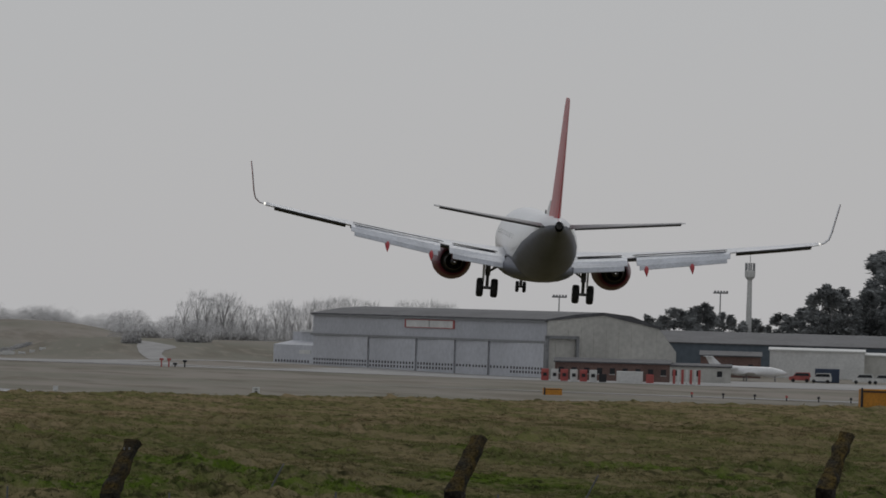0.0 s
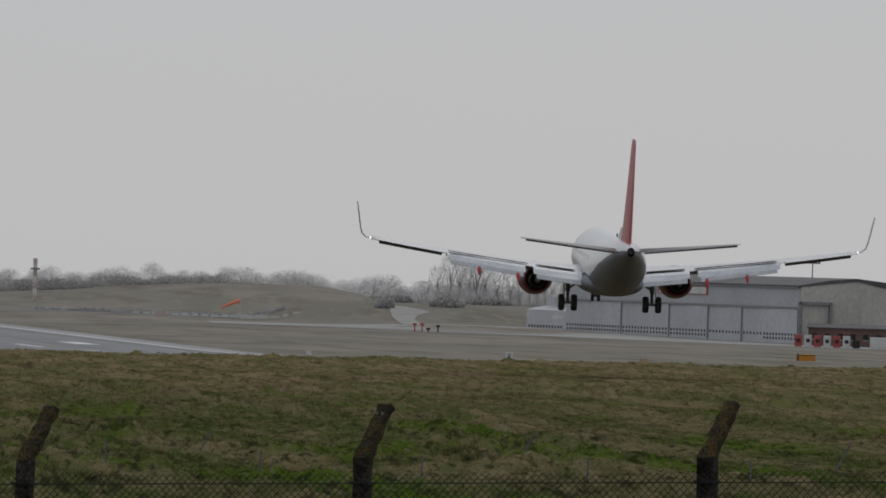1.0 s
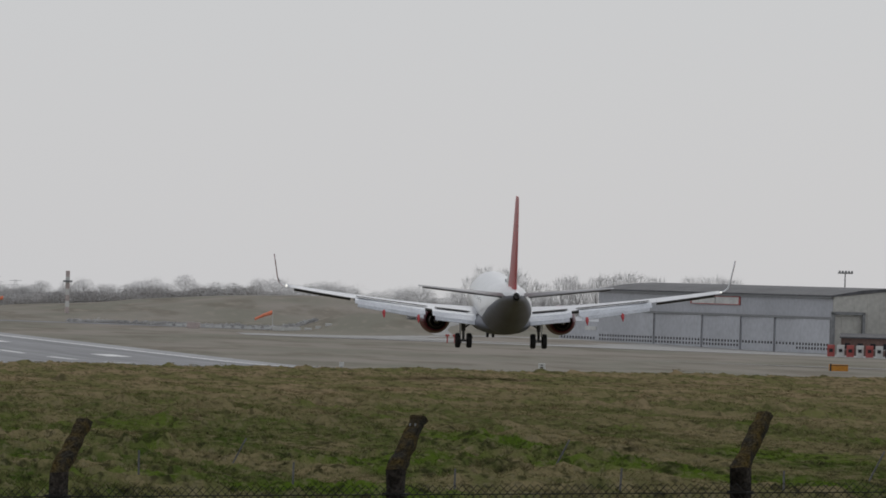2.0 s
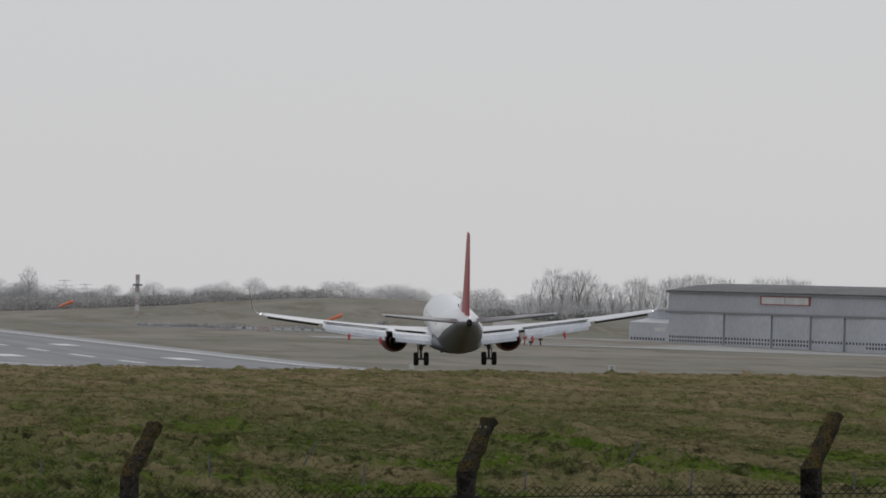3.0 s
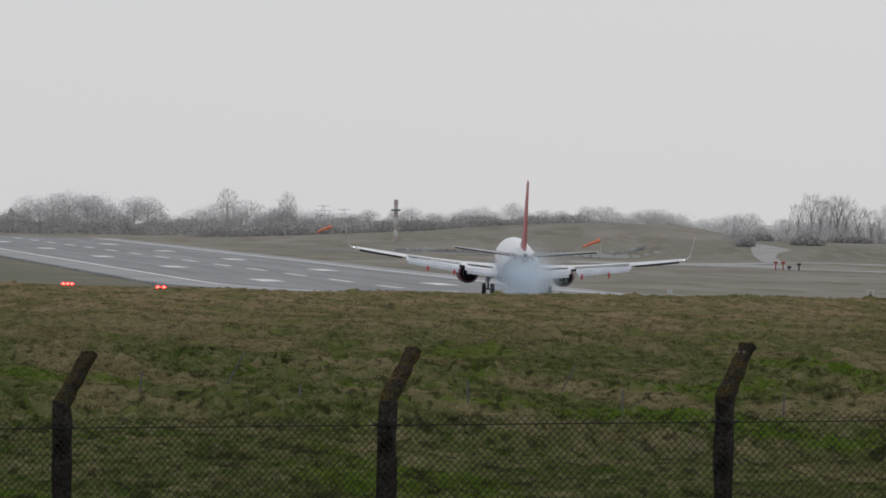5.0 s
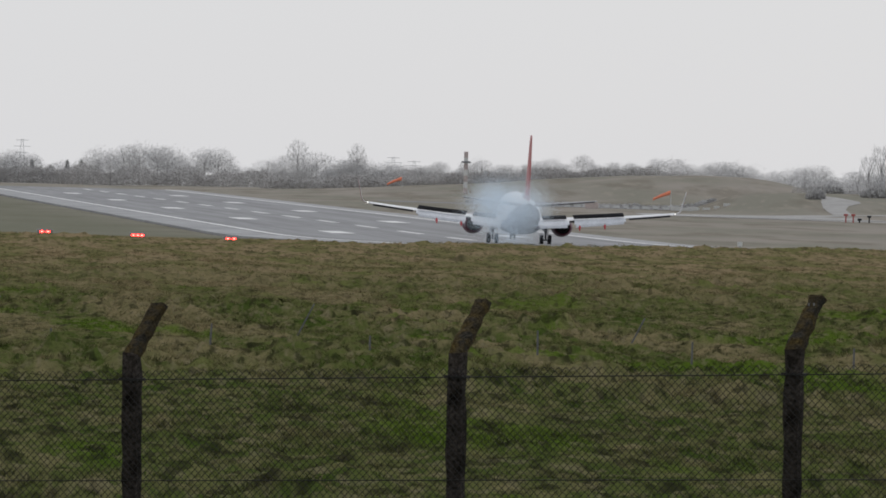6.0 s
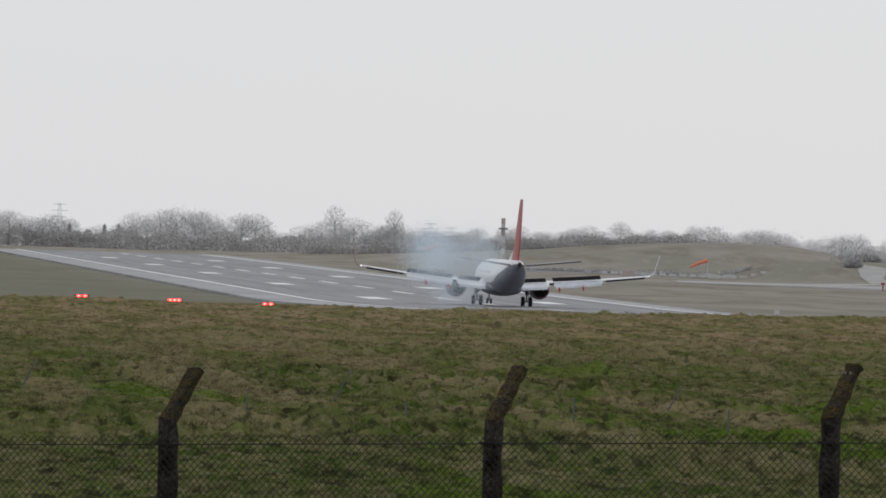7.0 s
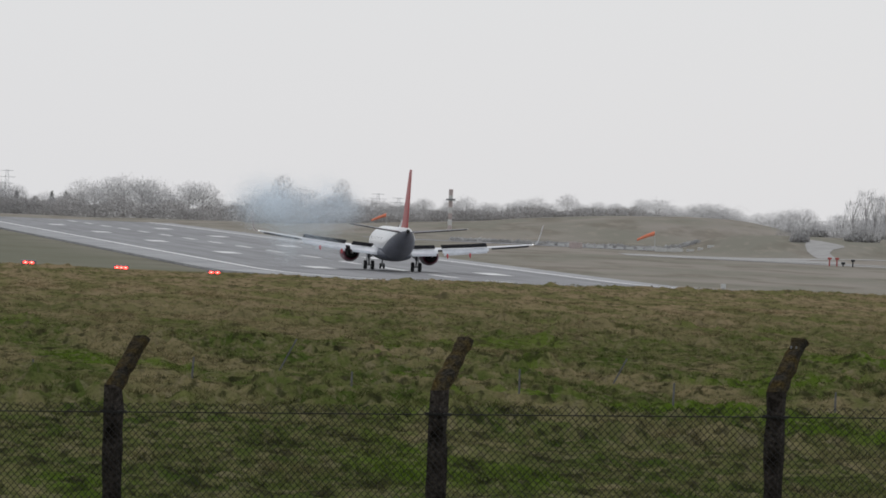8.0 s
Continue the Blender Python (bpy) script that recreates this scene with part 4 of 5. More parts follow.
def build_apron():
    # concrete apron and taxiway in front of the hangar
    for pts, lift, nm, lb in ((((178, 1352), (262, 1206), (345, 1172), (430, 1150), (440, 1300), (300, 1290), (268.5, 1258), (241, 1378), (228, 1388), (182, 1396)), .05, "apron", "pale concrete apron in front of the hangar"),
                              (((196, 1070), (265, 985), (300, 945), (330, 935), (300, 972), (268, 1003)), .06, "taxiway", "pale concrete taxiway across the grass"),
                              (((218.7, 1388), (221.6, 1420), (224.5, 1442), (228.3, 1461), (230.0, 1456), (232.2, 1443), (231.6, 1437), (227.6, 1427), (225.0, 1414), (222.3, 1388)), .07, "service_road", "pale concrete service road climbing and bending up the grass bank")):
        bm = bmesh.new()
        vs = [bm.verts.new((x, y, ground_z(x, y) + lift)) for x, y in pts]
        f = bm.faces.new(vs)
        bmesh.ops.triangulate(bm, faces=[f])
        for _ in range(4):
            bmesh.ops.subdivide_edges(bm, edges=[e for e in bm.edges if e.calc_length() > 12], cuts=1)
        for v in bm.verts:
            v.co.z = ground_z(v.co.x, v.co.y) + lift
        tagged(part(nm, bm, CONC), lb, "paving", kind="structure")
    shed("workshop", 266, 285.5, 1246, 8, 3.2, BRICK, ROOFD, "long low brown brick workshop by the hangar", "building", .7, 9)
    shed("terminal_shed", 327, 378, 1450, 40, 5.6, BLUER, ROOFD, "long blue-grey sheet-metal building with low roof", "building", 2.4, 6)
    shed("white_warehouse", 328.7, 346.2, 1350, 14, 5.2, OFFW, OFFW, "long off-white panel warehouse", "building", .5, 0)
    shed("cream_warehouse", 346.6, 366, 1352, 14, 4.6, GABLE, OFFW, "cream panel warehouse beside the apron", "building", .5, 0)
    shed("dark_store", 312, 323, 1335, 10, 4.0, BRICK, ROOFD, "small dark brick store beside the apron", "building", .9, 3)
    shed("gate_house", 284.6, 300, 1262, 6, 2.9, GABLE, ROOFD, "low cream building behind the barriers", "building", .5, 4)
    # chequered red and white blocks, containers and vehicles along the apron edge
    cols = (REDP, OFFW, REDP, OFFW, REDP, OFFW, BLACK)
    for k, m in enumerate(cols):
        crate("marker_block", 259 + k * 1.42, 1222 - k * 1.0, 1.25, 2.0 if k < 6 else 1.4, 1.2, m, "red painted apron marker block" if m is REDP else ("white apron marker block" if m is OFFW else "black apron equipment box"), "marker block", "apron marker blocks", 3)
        if m is OFFW or m is REDP:
            ob = bpy.data.objects["marker_block" if k == 0 else f"marker_block.{k:03d}"]
            bm = bmesh.new()
            box(bm, -.3, .3, -.08, -.04, .8, 1.35)
            part("panel", bm, BLACK, ob)
    crate("white_cabin", 273.2, 1221, 4.4, 1.9, 2.4, OFFW, "white portable cabin with barred windows", "cabin", "", 7)
    crate("red_board", 276.2, 1219, 1.3, 1.5, .4, REDP, "red notice board by the cabin", "board", "", 2)
    for k in range(7):
        crate("barrier_post", 280.3 + k * .72, 1219, .42, 2.45, .4, REDP if k % 2 == 0 else OFFW, "red striped barrier post" if k % 2 == 0 else "white striped barrier post", "barrier post", "striped barrier", 1)
    crate("container", 328.4, 1306, 4.4, 2.5, 2.4, BLUEC, "dark blue shipping container on the apron", "container", "", 9)
    for k, (x, m, lb) in enumerate(((330.2, REDP, "red ground-support tractor on the apron"), (341.5, OFFW, "white airport van on the apron"), (344.8, OFFW, "white airport van on the apron"), (348.0, GALV, "grey airport car on the apron"), (333.0, OFFW, "white airport car on the apron"), (351.5, REDP, "red airport van on the apron"))):
        vehicle(x - 8.3, 1300 - k, m, lb)
    # parked business jet
    jet = thing("parked_jet", (312.5, 1300, ground_z(312, 1300)), "small white parked business jet on the apron", "aeroplane", turn=-93)
    bm = bmesh.new()
    loft(bm, [ring(0, y, z, a, b, 16) for y, z, a, b in ((7, 1.6, .05, .05), (6, 1.65, .5, .5), (4, 1.75, .8, .85), (-2, 1.8, .8, .85), (-5, 2.0, .5, .55), (-7, 2.3, .1, .12))])
    body = part("fuselage", bm, WHITE, jet, "", True)
    bm = bmesh.new()
    loft(bm, [[Vector((q, y, z)) for y, q in ((le, 0), ((le + te) / 2, .08), (te, 0), ((le + te) / 2, -.08))] for z, le, te in ((2.2, -4.2, -6.8), (4.3, -6.6, -7.9))])
    part("fin", bm, WHITE, jet)
    for s in (-1, 1):
        part("wing", wing_shape([(.5, 1.2, 1.5, 2.6, .1), (6.8, 1.6, -.3, 1.1, .09)], s), WHITE, jet)
        part("tailplane", wing_shape([(.05, 4.15, -6.5, 1.3, .08), (2.4, 4.2, -7.2, .7, .07)], s), WHITE, jet)
        bm = bmesh.new()
        loft(bm, [ring(s * 1.25, y, 2.3, q, q, 12) for y, q in ((-2.2, .35), (-3, .42), (-4.6, .3))])
        part("engine", bm, WHITE, jet)
        bm = bmesh.new()
        tube(bm, (s * 1.3, -.6, 0), (s * 1.3, -.6, 1.3), .14, .1, 8)
        part("gear_leg", bm, STEEL, jet)
    bm = bmesh.new()
    tube(bm, (0, 4.8, 0), (0, 4.8, 1.2), .12, .08, 8)
    part("nose_leg", bm, STEEL, jet)
    # tall floodlight and radio masts
    mast("radio_mast", 384.3, 1600, 13.2, OFFW, "tall pale concrete radio mast with platform", True)
    for x, top in ((377.8, 6.3), (341.8, 4.4)):
        floodlight(x, 1600, top)
    # red and white striped mast beyond the runway
    x, y = 177.5, 1650
    z = ground_z(x, y)
    m = thing("striped_mast", (x, y, z), "red and white striped radio mast with small platform", "mast")
    for k in range(7):
        bm = bmesh.new()
        q = (0.1 - z) / 7
        box(bm, -.42, .42, -.42, .42, q * k - (.3 if k == 0 else 0), q * (k + 1), .03)
        part("section", bm, HAZED if k % 2 == 0 else OFFW, m)
    bm = bmesh.new()
    box(bm, -.95, .95, -.9, .9, -z - 2.4, -z - 2.0, .03)
    part("platform", bm, GALV, m)
    # windsocks
    for x, y, top in ((203.0, 1500, -6.9), (178.3, 1800, -6.5)):
        windsock(x, y, top, 34 if y < 1600 else 27)
    # pylons on the far skyline
    for x, top in ((120.4, .9), (244.5, -2.2), (251.5, -3.4)):
        pylon(x * 1.04, 2600, top)
    # line of pale concrete blocks along the perimeter track
    for k in range(17):
        x = 184.5 + k * 1.62
        crate("kerb_block", x, 1520 - k * 3.0, 1.1 + .2 * (k % 3), .55, .6, OFFW, "white concrete block edging the perimeter track", "block", "track blocks", 1)
    for x in (201.3, 204.4):
        crate("white_trailer", x, 1478, 2.4, .8, 1.4, OFFW, "low white trailer parked on the perimeter track", "trailer", "white trailers", 3)
    crate("red_cabin", 184.5, 1480, 2.6, 1.2, 2, HAZED, "low red equipment cabin on the grass", "cabin", "", 4)
    # red lamp posts by the apron edge
    for x, h in ((205.3, 1.15), (206.6, 1.15), (207.7, .4), (209.4, .9)):
        ob = thing("signal_post", (x, 1290, ground_z(x, 1290)), "short red signal post at the taxiway edge", "post", "signal posts")
        bm = bmesh.new()
        tube(bm, (0, 0, -.1), (0, 0, h), .12, .12, 8)
        part("post", bm, REDP if h > 1.0 else BLACK, ob)
        bm = bmesh.new()
        box(bm, -.34, .34, -.2, .2, h, h + .36, .04)
        part("head", bm, REDP if h > 1.0 else BLACK, ob)
    # numbered board (bars) and small marker beside the near edge of the strip
    for x, w, h in ((130.5, .75, .85), (109.8, .5, .45)):
        y = 758
        zz = -8.92
        ob = thing("distance_board", (x, y, zz - .4), "small white marker board on a stub post in the grass", "marker", "runway marker boards")
        bm = bmesh.new()
        tube(bm, (0, 0, -1.0), (0, 0, .45), .05, .05, 6)
        part("post", bm, GALV, ob)
        bm = bmesh.new()
        box(bm, -w / 2, w / 2, -.05, .05, .4, .4 + h, .02)
        board = part("board", bm, OFFW, ob)
        if w > .6:
            for b0 in (.55, .8, 1.02):
                bm = bmesh.new()
                box(bm, -.14, .14, -.07, -.045, b0, b0 + .09)
                part("mark", bm, BLACK, board)
    # amber boxes
    for x, y, w, h, zb in ((179.2, 690, 4.4, 1.75, None), (213.2, 1000, 2.4, .9, None)):
        z = ground_z(x, y)
        ob = thing("amber_cabinet", (x, y, z), "weathered amber equipment cabinet on the grass", "cabinet", "amber cabinets")
        bm = bmesh.new()
        box(bm, -w / 2, w / 2, 0, 1.5, -.1, h, .04)
        part("body", bm, AMBER, ob)
        bm = bmesh.new()
        box(bm, -w / 2 - .12, -w / 2 + .05, -.1, .2, -.1, h + .1, .02)
        part("corner_post", bm, BLACK, ob)
        bm = bmesh.new()
        box(bm, -w / 2, w / 2, -.04, .02, h * .82, h * .9)
        part("trim", bm, BLACK, ob)


def build_track():
    """The perimeter track below the bank, and small lights along the taxiway."""
    bm = bmesh.new()
    rows = []
    for k in range(13):
        x = 150 + k * 4.6
        y = 1560 - k * 5.2
        rows.append([bm.verts.new((x, y + d, ground_z(x, y + d) + .06)) for d in (-14, 14)])
    for p, q in zip(rows, rows[1:]):
        bm.faces.new((p[0], q[0], q[1], p[1]))
    tagged(part("perimeter_track", bm, ASPHALT), "dark asphalt perimeter track below the grass bank", "track", kind="structure")
    # low dark hedge along the foot of the bank
    rs = np.random.RandomState(77)
    sticks = []
    for k in range(7000):
        x = rs.uniform(168, 214)
        y = 1578 - (x - 150) * 1.13 + rs.uniform(-3, 3)
        top = .7 + .6 * noise.noise((x * .25, 0, 1)) + .3 * noise.noise((x * 1.1, 0, 1))
        if top < .55:
            continue
        z = ground_z(x, y) + top * rs.rand() - .15
        d = rs.normal(size=3) * np.array([.5, .5, .3]) + np.array([0, 0, .4])
        sticks.append(((x, y, z), tuple(np.array((x, y, z)) + d * .6), rs.uniform(.05, .12)))
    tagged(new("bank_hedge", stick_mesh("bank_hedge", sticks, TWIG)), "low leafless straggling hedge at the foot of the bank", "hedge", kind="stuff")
    # dark thickets on the bank, either side of the service road
    for x0, y0, wide, high in ((225.0, 1452, 1.9, 1.8), (239.0, 1462, 3.6, 2.2), (252, 1490, 5.0, 1.8), (234, 1497, 4.0, 1.6)):
        sticks = []
        for k in range(3200):
            d = rs.normal(size=3)
            d *= rs.rand() ** .45 / np.linalg.norm(d)
            x, y = x0 + d[0] * wide, y0 + d[1] * 2.5
            z = ground_z(x, y) + abs(d[2]) * high * (.75 + .35 * noise.noise((x * .7, 0, y0)))
            e = rs.normal(size=3) * .35 + np.array([0, 0, .3])
            sticks.append(((x, y, z), tuple(np.array((x, y, z)) + e), rs.uniform(.05, .11)))
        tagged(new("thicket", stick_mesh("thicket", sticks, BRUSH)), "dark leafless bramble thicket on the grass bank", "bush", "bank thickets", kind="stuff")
    for k in range(9):
        x, y = 236 + k * 3.4, 1015 - k * 4.5
        ob = thing("taxiway_light", (x, y, ground_z(x, y)), "small dark taxiway light on a stub base", "taxiway light", "taxiway lights")
        bm = bmesh.new()
        tube(bm, (0, 0, -.05), (0, 0, .45), .10, .08, 8)
        part("stem", bm, BLACK, ob)
        bm = bmesh.new()
        tube(bm, (0, 0, .45), (0, 0, .75), .22, .16, 8)
        part("head", bm, BLACK if k % 3 else REDP, ob)


def vehicle(x, y, m, label):
    ob = thing("vehicle", (x, y, ground_z(x, y) + .05), label, "vehicle", "parked vehicles", turn=-math.degrees(math.atan2(x, y)))
    bm = bmesh.new()
    loft(bm, [[Vector((a, yy, b)) for a, b in ((-1.9, .35), (-1.95, .95), (-1.2, 1.1), (-.7, 1.75), (1.7, 1.8), (1.95, 1.1), (1.95, .35))] for yy in (-.85, .85)])
    part("body", bm, m, ob)
    bm = bmesh.new()
    loft(bm, [[Vector((a, yy, b)) for a, b in ((-1.05, 1.14), (-.68, 1.65), (1.5, 1.68), (1.7, 1.14))] for yy in (-.88, .88)])
    part("window", bm, GLASS, ob)
    for wx in (-1.2, 1.25):
        for wy in (-.8, .8):
            bm = bmesh.new()
            tube(bm, (wx, wy - .1, .33), (wx, wy + .1, .33), .33, .33, 12)
            part("wheel", bm, TYRE, ob)


def mast(name, x, y, top, m, label, crown):
    z = ground_z(x, y)
    ob = thing(name, (x, y, z), label, "mast")
    h = top - z
    bm = bmesh.new()
    tube(bm, (0, 0, -.3), (0, 0, h - 2.5), .75, .5, 12)
    part("shaft", bm, m, ob)
    bm = bmesh.new()
    loft(bm, [[Vector((q * math.cos(k * math.tau / 14), q * math.sin(k * math.tau / 14), zz)) for k in range(14)] for zz, q in ((h - 4.0, .5), (h - 3.2, 1.15), (h - 1.9, 1.2), (h - 1.8, .6))])
    part("platform", bm, m, ob)
    for k in range(6):
        bm = bmesh.new()
        an = k * math.tau / 6
        box(bm, math.cos(an) * 1.0 - .12, math.cos(an) * 1.0 + .12, math.sin(an) - .12, math.sin(an) + .12, h - 2.2, h - .2)
        part("antenna", bm, GALV, ob)
    bm = bmesh.new()
    tube(bm, (0, 0, h - 2), (0, 0, h + 2.2), .1, .05, 6)
    part("spike", bm, GALV, ob)


def floodlight(x, y, top):
    z = ground_z(x, y)
    ob = thing("floodlight_mast", (x, y, z), "tall grey floodlight mast with lamp ring", "floodlight", "floodlight masts")
    h = top - z
    bm = bmesh.new()
    tube(bm, (0, 0, -.3), (0, 0, h), .22, .12, 8)
    part("pole", bm, GALV, ob)
    bm = bmesh.new()
    box(bm, -1.6, 1.6, -.3, .3, h - .2, h + .1, .04)
    part("crossbar", bm, GALV, ob)
    for k in range(5):
        bm = bmesh.new()
        box(bm, -1.5 + k * .68, -1.1 + k * .68, -.5, -.2, h - .1, h + .45, .03)
        part("lamp", bm, GALV, ob)


def windsock(x, y, top, tilt):
    z = ground_z(x, y)
    ob = thing("windsock", (x, y, z), "orange windsock streaming in the wind on a pole", "windsock", "windsocks")
    h = top - z
    bm = bmesh.new()
    tube(bm, (0, 0, -.3), (0, 0, h), .08, .06, 8)
    part("pole", bm, OFFW, ob)
    c = Vector((-.15, 0, h - .25))
    way = Vector((-math.cos(radians(17)), -.2, -math.sin(radians(17)))).normalized()
    up = Vector((0, 0, 1))
    bands = 5
    for k in range(bands):
        bm = bmesh.new()
        a0, a1 = k / bands, (k + 1) / bands
        rings = []
        for a in (a0, (a0 + a1) / 2, a1):
            p = c + way * 3.8 * a - up * .35 * a * a
            q = .44 * (1 - .45 * a) * (1 + .06 * math.sin(a * 14))
            rings.append([p + Vector((0, q * math.cos(j * math.tau / 12), q * math.sin(j * math.tau / 12))) for j in range(12)])
        loft(bm, rings, False)
        part("sock_band", bm, ORANGE, ob, "orange fabric band", True)


def pylon(x, y, top):
    z = ground_z(x, y)
    ob = thing("power_pylon", (x, y, z), "grey lattice power pylon on the far skyline", "pylon", "pylons")
    h = top - z
    bm = bmesh.new()
    for sx in (-1, 1):
        tube(bm, (sx * 1.6, 0, -.5), (sx * .35, 0, h), .09, .06, 5)
    for k in range(6):
        a, b = k / 6, (k + 1) / 6
        wa, wb = 1.6 - 1.25 * a, 1.6 - 1.25 * b
        tube(bm, (-wa, 0, h * a), (wb, 0, h * b), .045, .045, 4)
        tube(bm, (wa, 0, h * a), (-wb, 0, h * b), .045, .045, 4)
    part("lattice", bm, PALEST, ob)
    for q, w in ((.97, 2.2), (.84, 2.9), (.71, 2.3)):
        bm = bmesh.new()
        box(bm, -w, w, -.07, .07, h * q - .07, h * q + .07)
        part("crossarm", bm, PALEST, ob)


def build_lights():
    for x, z in ((28.5, -8.65), (37.57, -8.72), (46.6, -8.87), (55.7, -9.0)):
        y = 730
        foot = ground_z(x, y)
        ob = thing("approach_light_unit", (x, y, foot), "lit red slope-indicator light unit in the grass", "runway light", "slope indicator lights")
        h = z - foot
        bm = bmesh.new()
        box(bm, -.75, .75, 0, .9, h - .28, h + .24, .04)
        box(bm, -.6, -.5, .2, .3, -.3, h - .2)
        box(bm, .5, .6, .2, .3, -.3, h - .2)
        part("housing", bm, GALV, ob)
        for q in (-.42, .0, .42) if abs(x - 46.6) < 1 else (-.3, .3):
            bm = bmesh.new()
            bmesh.ops.create_uvsphere(bm, u_segments=12, v_segments=8, radius=.15, matrix=Matrix.Translation((q, -.02, h)) @ Matrix.Diagonal((1.5, .35, .75, 1)))
            lens = part("lens", bm, PAPI, ob, "glowing red lens")
            # glow added on the lens face for its overexposed middle
            bm = bmesh.new()
            bmesh.ops.create_uvsphere(bm, u_segments=10, v_segments=6, radius=.07, matrix=Matrix.Translation((q, -.07, h)) @ Matrix.Diagonal((1.5, .35, .8, 1)))
            part("bulb", bm, COREGLOW, lens, "pinkish glow added on the lens as its overexposed middle")


def build_stakes():
    for bx in (8.4, 16.5, 25.1, 33.6, 42.0):
        y = 193
        foot = ground_z(bx, y)
        ob = thing("leaning_stake", (bx, y, foot), "thin leaning galvanised steel stake in the grass", "stake", "old fence stakes")
        bm = bmesh.new()
        tube(bm, (-.08, 0, -.15), (.42, 0, .84), .03, .026, 4)
        part("angle_iron", bm, STAKE, ob)
    for x, h in ((8.8, .5), (12.4, .5), (16.0, .52), (19.8, .55), (23.3, .6), (27.0, .55), (30.8, .55), (34.6, .6), (5.0, .5)):
        y = 168
        ob = thing("short_stake", (x, y, ground_z(x, y)), "short upright galvanised steel stake in the grass", "stake", "old fence stakes")
        bm = bmesh.new()
        tube(bm, (0, 0, -.15), (random.uniform(-.03, .05), 0, h), .03, .026, 4)
        part("angle_iron", bm, STAKE, ob)


# ---- grass ----
def build_grass():
    """Tussocks of bent blades, thicker near the fence, as one sheet of stuff."""
    rs = np.random.RandomState(5)
    for nm, y0, y1, count, hgt, wid in (("near_grass", 66, 150, 34000, .055, .009), ("middle_grass", 150, 330, 44000, .080, .013), ("far_grass", 330, 740, 24000, .085, .032)):
        y = y0 + (y1 - y0) * rs.rand(count)
        x = y * (.030 + .232 * rs.rand(count))
        clump = np.array([noise.noise((a * .9, b * .35, 1)) + .6 * noise.noise((a * .25, b * .08, 7)) for a, b in zip(x, y)])
        z = np.array([ground_z(a, b) for a, b in zip(x, y)])
        blades(nm, x, y, z, 6, wid * 8, hgt * (.35 + 1.3 * np.clip(clump + .35, 0, 1.2)), wid, rs, "rough short winter grass with dead straw")
    # tussocks, in drifts
    y = 74 + 420 * rs.rand(26000) ** 1.25
    x = y * (.030 + .232 * rs.rand(26000))
    drift = np.array([noise.noise((a * .22, b * .05, 4)) + .5 * noise.noise((a * .7, b * .3, 8)) for a, b in zip(x, y)])
    keep = drift > .10 + .35 * rs.rand(26000)
    x, y = x[keep], y[keep]
    z = np.array([ground_z(a, b) for a, b in zip(x, y)])
    size = rs.uniform(.5, 1.3, len(x)) * (1 + y / 500)
    blades("tussocks", x, y, z, 22, .11 * size, .085 * size, .009 + .00004 * y, rs, "tall tussocks of coarse winter grass")


def blades(nm, x, y, z, per, spread, height, wid, rs, label):
    """Bent blades round each root, as one mesh."""
    n = len(x) * per
    wide = lambda q: np.repeat(np.broadcast_to(q, x.shape), per)
    X, Y, Z, S, H, W = (wide(q) for q in (x, y, z, spread, height, wid))
    bx, by = X + rs.normal(0, 1, n) * S, Y + rs.normal(0, 1, n) * S
    h = H * rs.uniform(.3, 1.2, n)
    an = rs.uniform(0, 2 * np.pi, n)
    lean = rs.uniform(.8, 2.8, n) * h
    dx, dy = np.cos(an) * lean, np.sin(an) * lean
    wx = W * rs.uniform(.5, 1.4, n)
    v = np.empty((n, 3, 3))
    v[:, 0] = np.stack([bx - wx, by, Z - .04], 1)
    v[:, 1] = np.stack([bx + wx, by, Z - .04], 1)
    v[:, 2] = np.stack([bx + dx, by + dy, Z + h], 1)
    me = bpy.data.meshes.new(nm)
    me.vertices.add(3 * n)
    me.vertices.foreach_set("co", v.ravel())
    me.loops.add(3 * n)
    me.loops.foreach_set("vertex_index", np.arange(3 * n))
    me.polygons.add(n)
    me.polygons.foreach_set("loop_start", np.arange(n) * 3)
    me.update()
    me.materials.append(BLADES)
    tagged(new(nm, me), label, "grass", kind="stuff")


# ---- tyre smoke: swarms of tiny pale flecks that drift with the wind ----
def smoke_material():
    """Tiny droplets that scatter light both ways."""
    m = bpy.data.materials.new("blue_white_smoke")
    m.use_nodes = True
    n, l = m.node_tree.nodes, m.node_tree.links
    n.remove(n["Principled BSDF"])
    d, t, mix = n.new("ShaderNodeBsdfDiffuse"), n.new("ShaderNodeBsdfTranslucent"), n.new("ShaderNodeMixShader")
    tone = n.new("ShaderNodeValToRGB")
    tone.color_ramp.elements[0].color, tone.color_ramp.elements[1].color = (0.76, 0.89, 1.0, 1), (0.91, 0.96, 1.0, 1)
    g = n.new("ShaderNodeNewGeometry")
    l.new(g.outputs["Random Per Island"], tone.inputs[0])
    for q in (d, t):
        l.new(tone.outputs[0], q.inputs[0])
    mix.inputs[0].default_value = 0.62
    l.new(d.outputs[0], mix.inputs[1])
    l.new(t.outputs[0], mix.inputs[2])
    l.new(mix.outputs[0], n["Material Output"].inputs[0])
    return m


SMOKE = smoke_material()
PUFFS = []


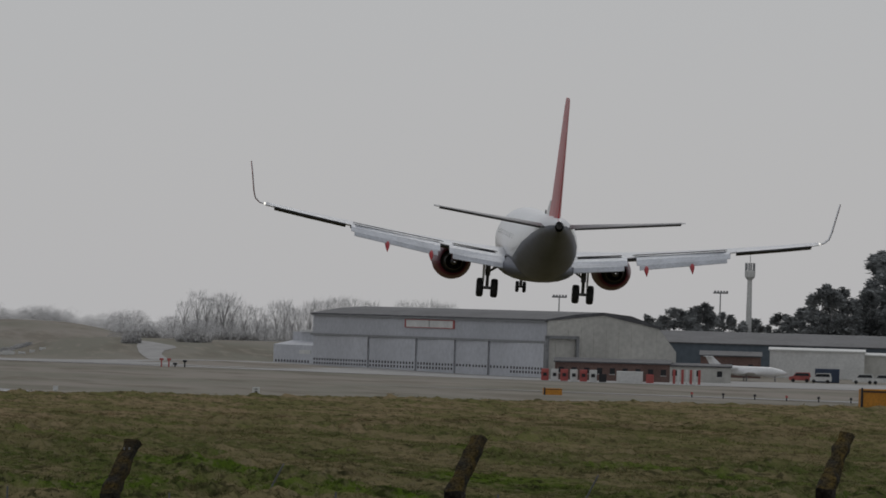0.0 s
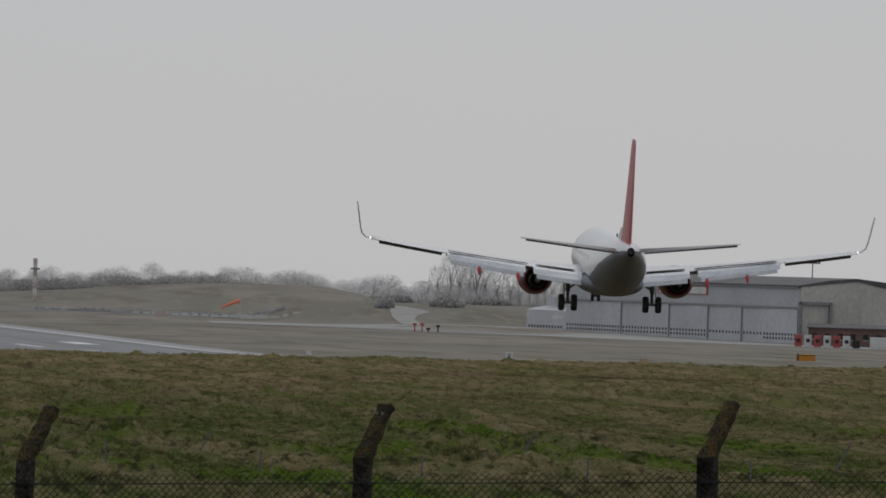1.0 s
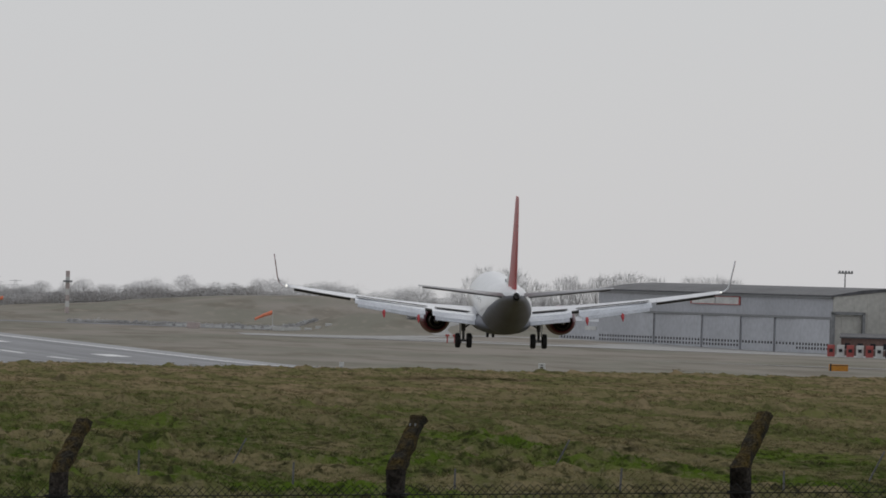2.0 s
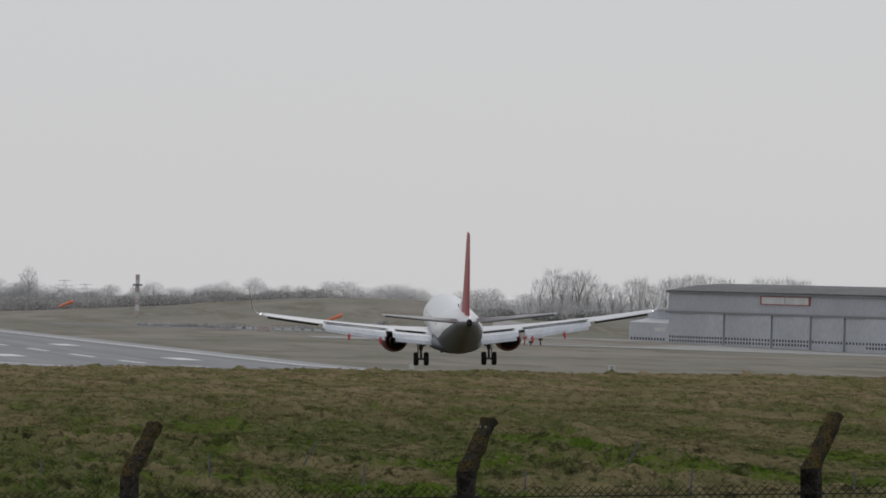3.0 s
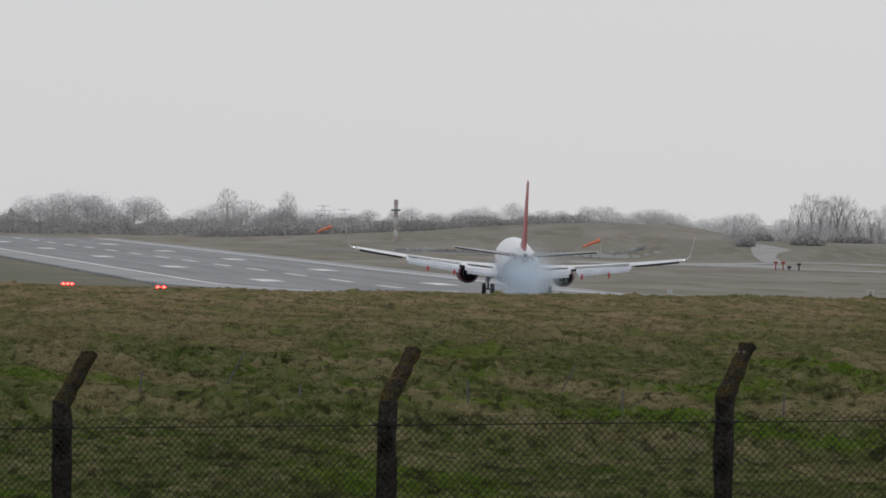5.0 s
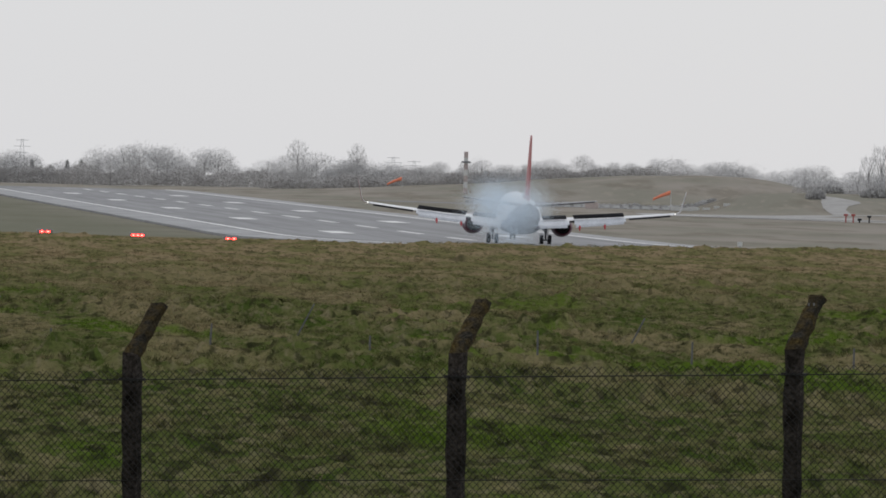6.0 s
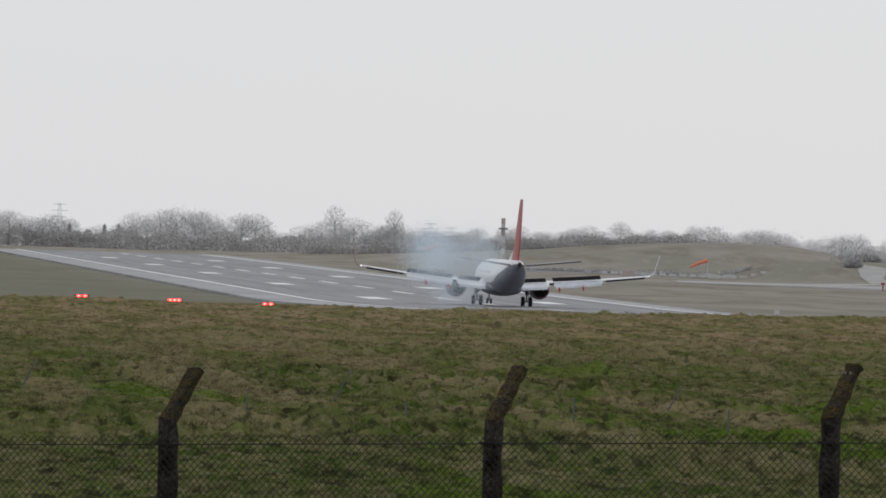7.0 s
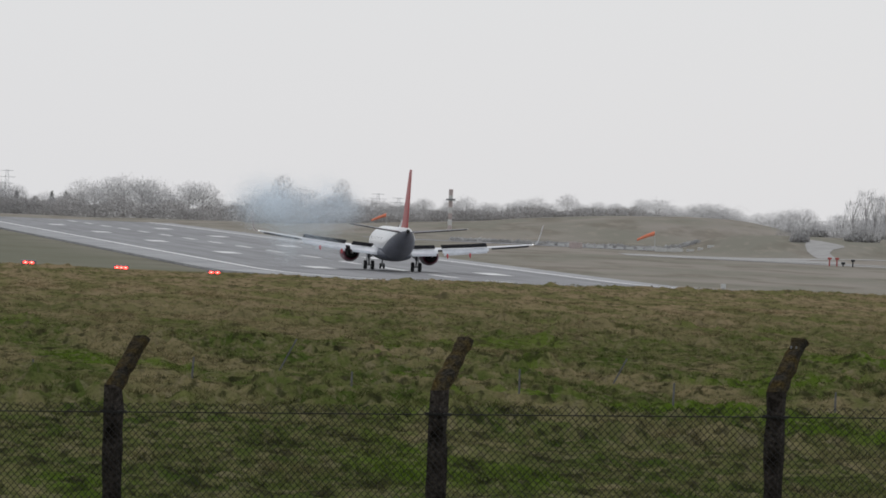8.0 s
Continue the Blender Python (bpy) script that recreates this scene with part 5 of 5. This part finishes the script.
def build_smoke():
    r = random.Random(9)
    for k in range(30):
        rs = np.random.RandomState(100 + k)
        n = 9500
        c = rs.normal(0, 1.1, (n, 3)) * np.array([1.0, 1.0, .9])
        c = c[np.linalg.norm(c, axis=1) < 3.6]
        sticks = []
        for p in c:
            d = rs.normal(size=3)
            d = d / np.linalg.norm(d) * rs.uniform(.011, .023)
            sticks.append((tuple(p - d), tuple(p + d), .0104))
        ob = new("smoke_puff", stick_mesh("smoke_puff", sticks, SMOKE))
        tagged(ob, "thin drifting puff of pale blue tyre smoke", "smoke", "tyre smoke", kind="stuff")
        PUFFS.append((ob, (r.gauss(0, 1), r.gauss(0, 1), r.gauss(0, 1)), r.random()))


def move_smoke():
    # the cloud's middle and half-size: seconds, across, along, height, wide, high
    drift = [(4.4, 98.5, 742, -8.8, .5, .3), (4.7, 97.5, 752, -8.3, .8, .5), (5.0, 94.4, 755, -7.45, 0.95, 0.75), (5.3, 93.5, 768, -6.9, 1.3, 1.0),
             (6.5, 86.1, 805, -5.6, 2.1, 1.9), (7.0, 80.6, 805, -5.0, 2.6, 2.0), (7.5, 74.5, 805, -4.2, 2.9, 1.7), (8.0, 69.2, 805, -3.0, 3.4, 1.6)]
    col = lambda t, k: float(np.interp(t, [q[0] for q in drift], [q[k] for q in drift]))
    for ob, (a, b, c), q in PUFFS:
        born = 4.42 + .42 * q
        rows = []
        for t in (0.0, 2.0, 4.2, born):
            # still in the ground where the tyres will touch
            rows.append((t, pose(98.3 + a * .4, 746 + b * .5, runway_z(746) - 5.5)))
        for t in (born + .15, 4.98 + .02 * q, 5.25 + .1 * q, 5.5 + .2 * q, 6.0 + .2 * q, 6.5, 7.0, 7.5, 8.0):
            if t <= rows[-1][0] + .04:
                continue
            m = pose(col(t, 1) + a * col(t, 4), col(t, 2) + b * 2.5, max(col(t, 3) + c * col(t, 5), runway_z(col(t, 2)) + .5), 0, 0, 25 * (t - 4.5) * (1 if a > 0 else -1))
            rows.append((t, m))
        walk(ob, rows)


build_trees()
build_hangar()
build_apron()
build_track()
build_lights()
build_stakes()
build_grass()
build_smoke()


# ---- what moves ----
# seconds, across, along, height of the wheels' foot, bank to the right, nose up, turn
FLIGHT_ROWS = [(0, 95.61, 455.0, 0.97, 2.55, 1.9, -8.6),
               (0.5, 96.31, 488.1, -0.88, 1.2, 2.0, -7.3),
               (1, 96.79, 521.1, -2.48, 0, 2.4, -6.8),
               (1.5, 97.21, 553.8, -3.99, 0.1, 2.4, -6.5),
               (1.7, 97.35, 566.8, -4.45, -0.2, 2.4, -6.4),
               (2.8, 98.12, 637.9, -6.88, -1.6, 3.2, -5.7),
               (3, 98.1, 650.7, -7.25, -1.8, 3.3, -5.1),
               (3.5, 98.02, 682.6, -8.1, -2.0, 3.2, -4.8),
               (4, 97.58, 714.3, -8.88, -1.5, 2.8, -4.8),
               (4.5, 96.88, 745.7, -9.36, 0.7, 2.7, -5.0),
               (5, 96.42, 777.0, -9.65, 0.9, 2.2, -5.0),
               (6.3, 96.19, 855.0, -10.27, 0.8, 0.6, -3.0),
               (6.5, 96.39, 867.0, -10.29, 0.8, 0, -2.2),
               (7, 95.92, 891.0, -10.36, 0.5, 0, -0.7),
               (7.5, 94.94, 914.0, -10.43, 0.6, 0, -0.4),
               (8, 93.8, 937.0, -10.43, 0.7, 0, -1.0)]


def motions():
    walk(airliner, [(t, pose(x, y, z, pitch, bank, yaw)) for t, x, y, z, bank, pitch, yaw in FLIGHT_ROWS])
    move_smoke()
    for wing, s in WINGS:
        walk(wing, [(t, flex(t, s)) for t in (0.0, 4.3, 4.8, 5.2, 5.6, 6.0, 8.0)])
    for sp, at, s in SPOILERS:
        walk(sp, [(t, flex(t, s) @ at @ pose(0, 0, 0, -a, 0, 0)) for t, a in ((0.0, 0), (4.3, 0), (5.0, 1), (5.5, 20), (6.0, 40), (8.0, 40))])


motions()
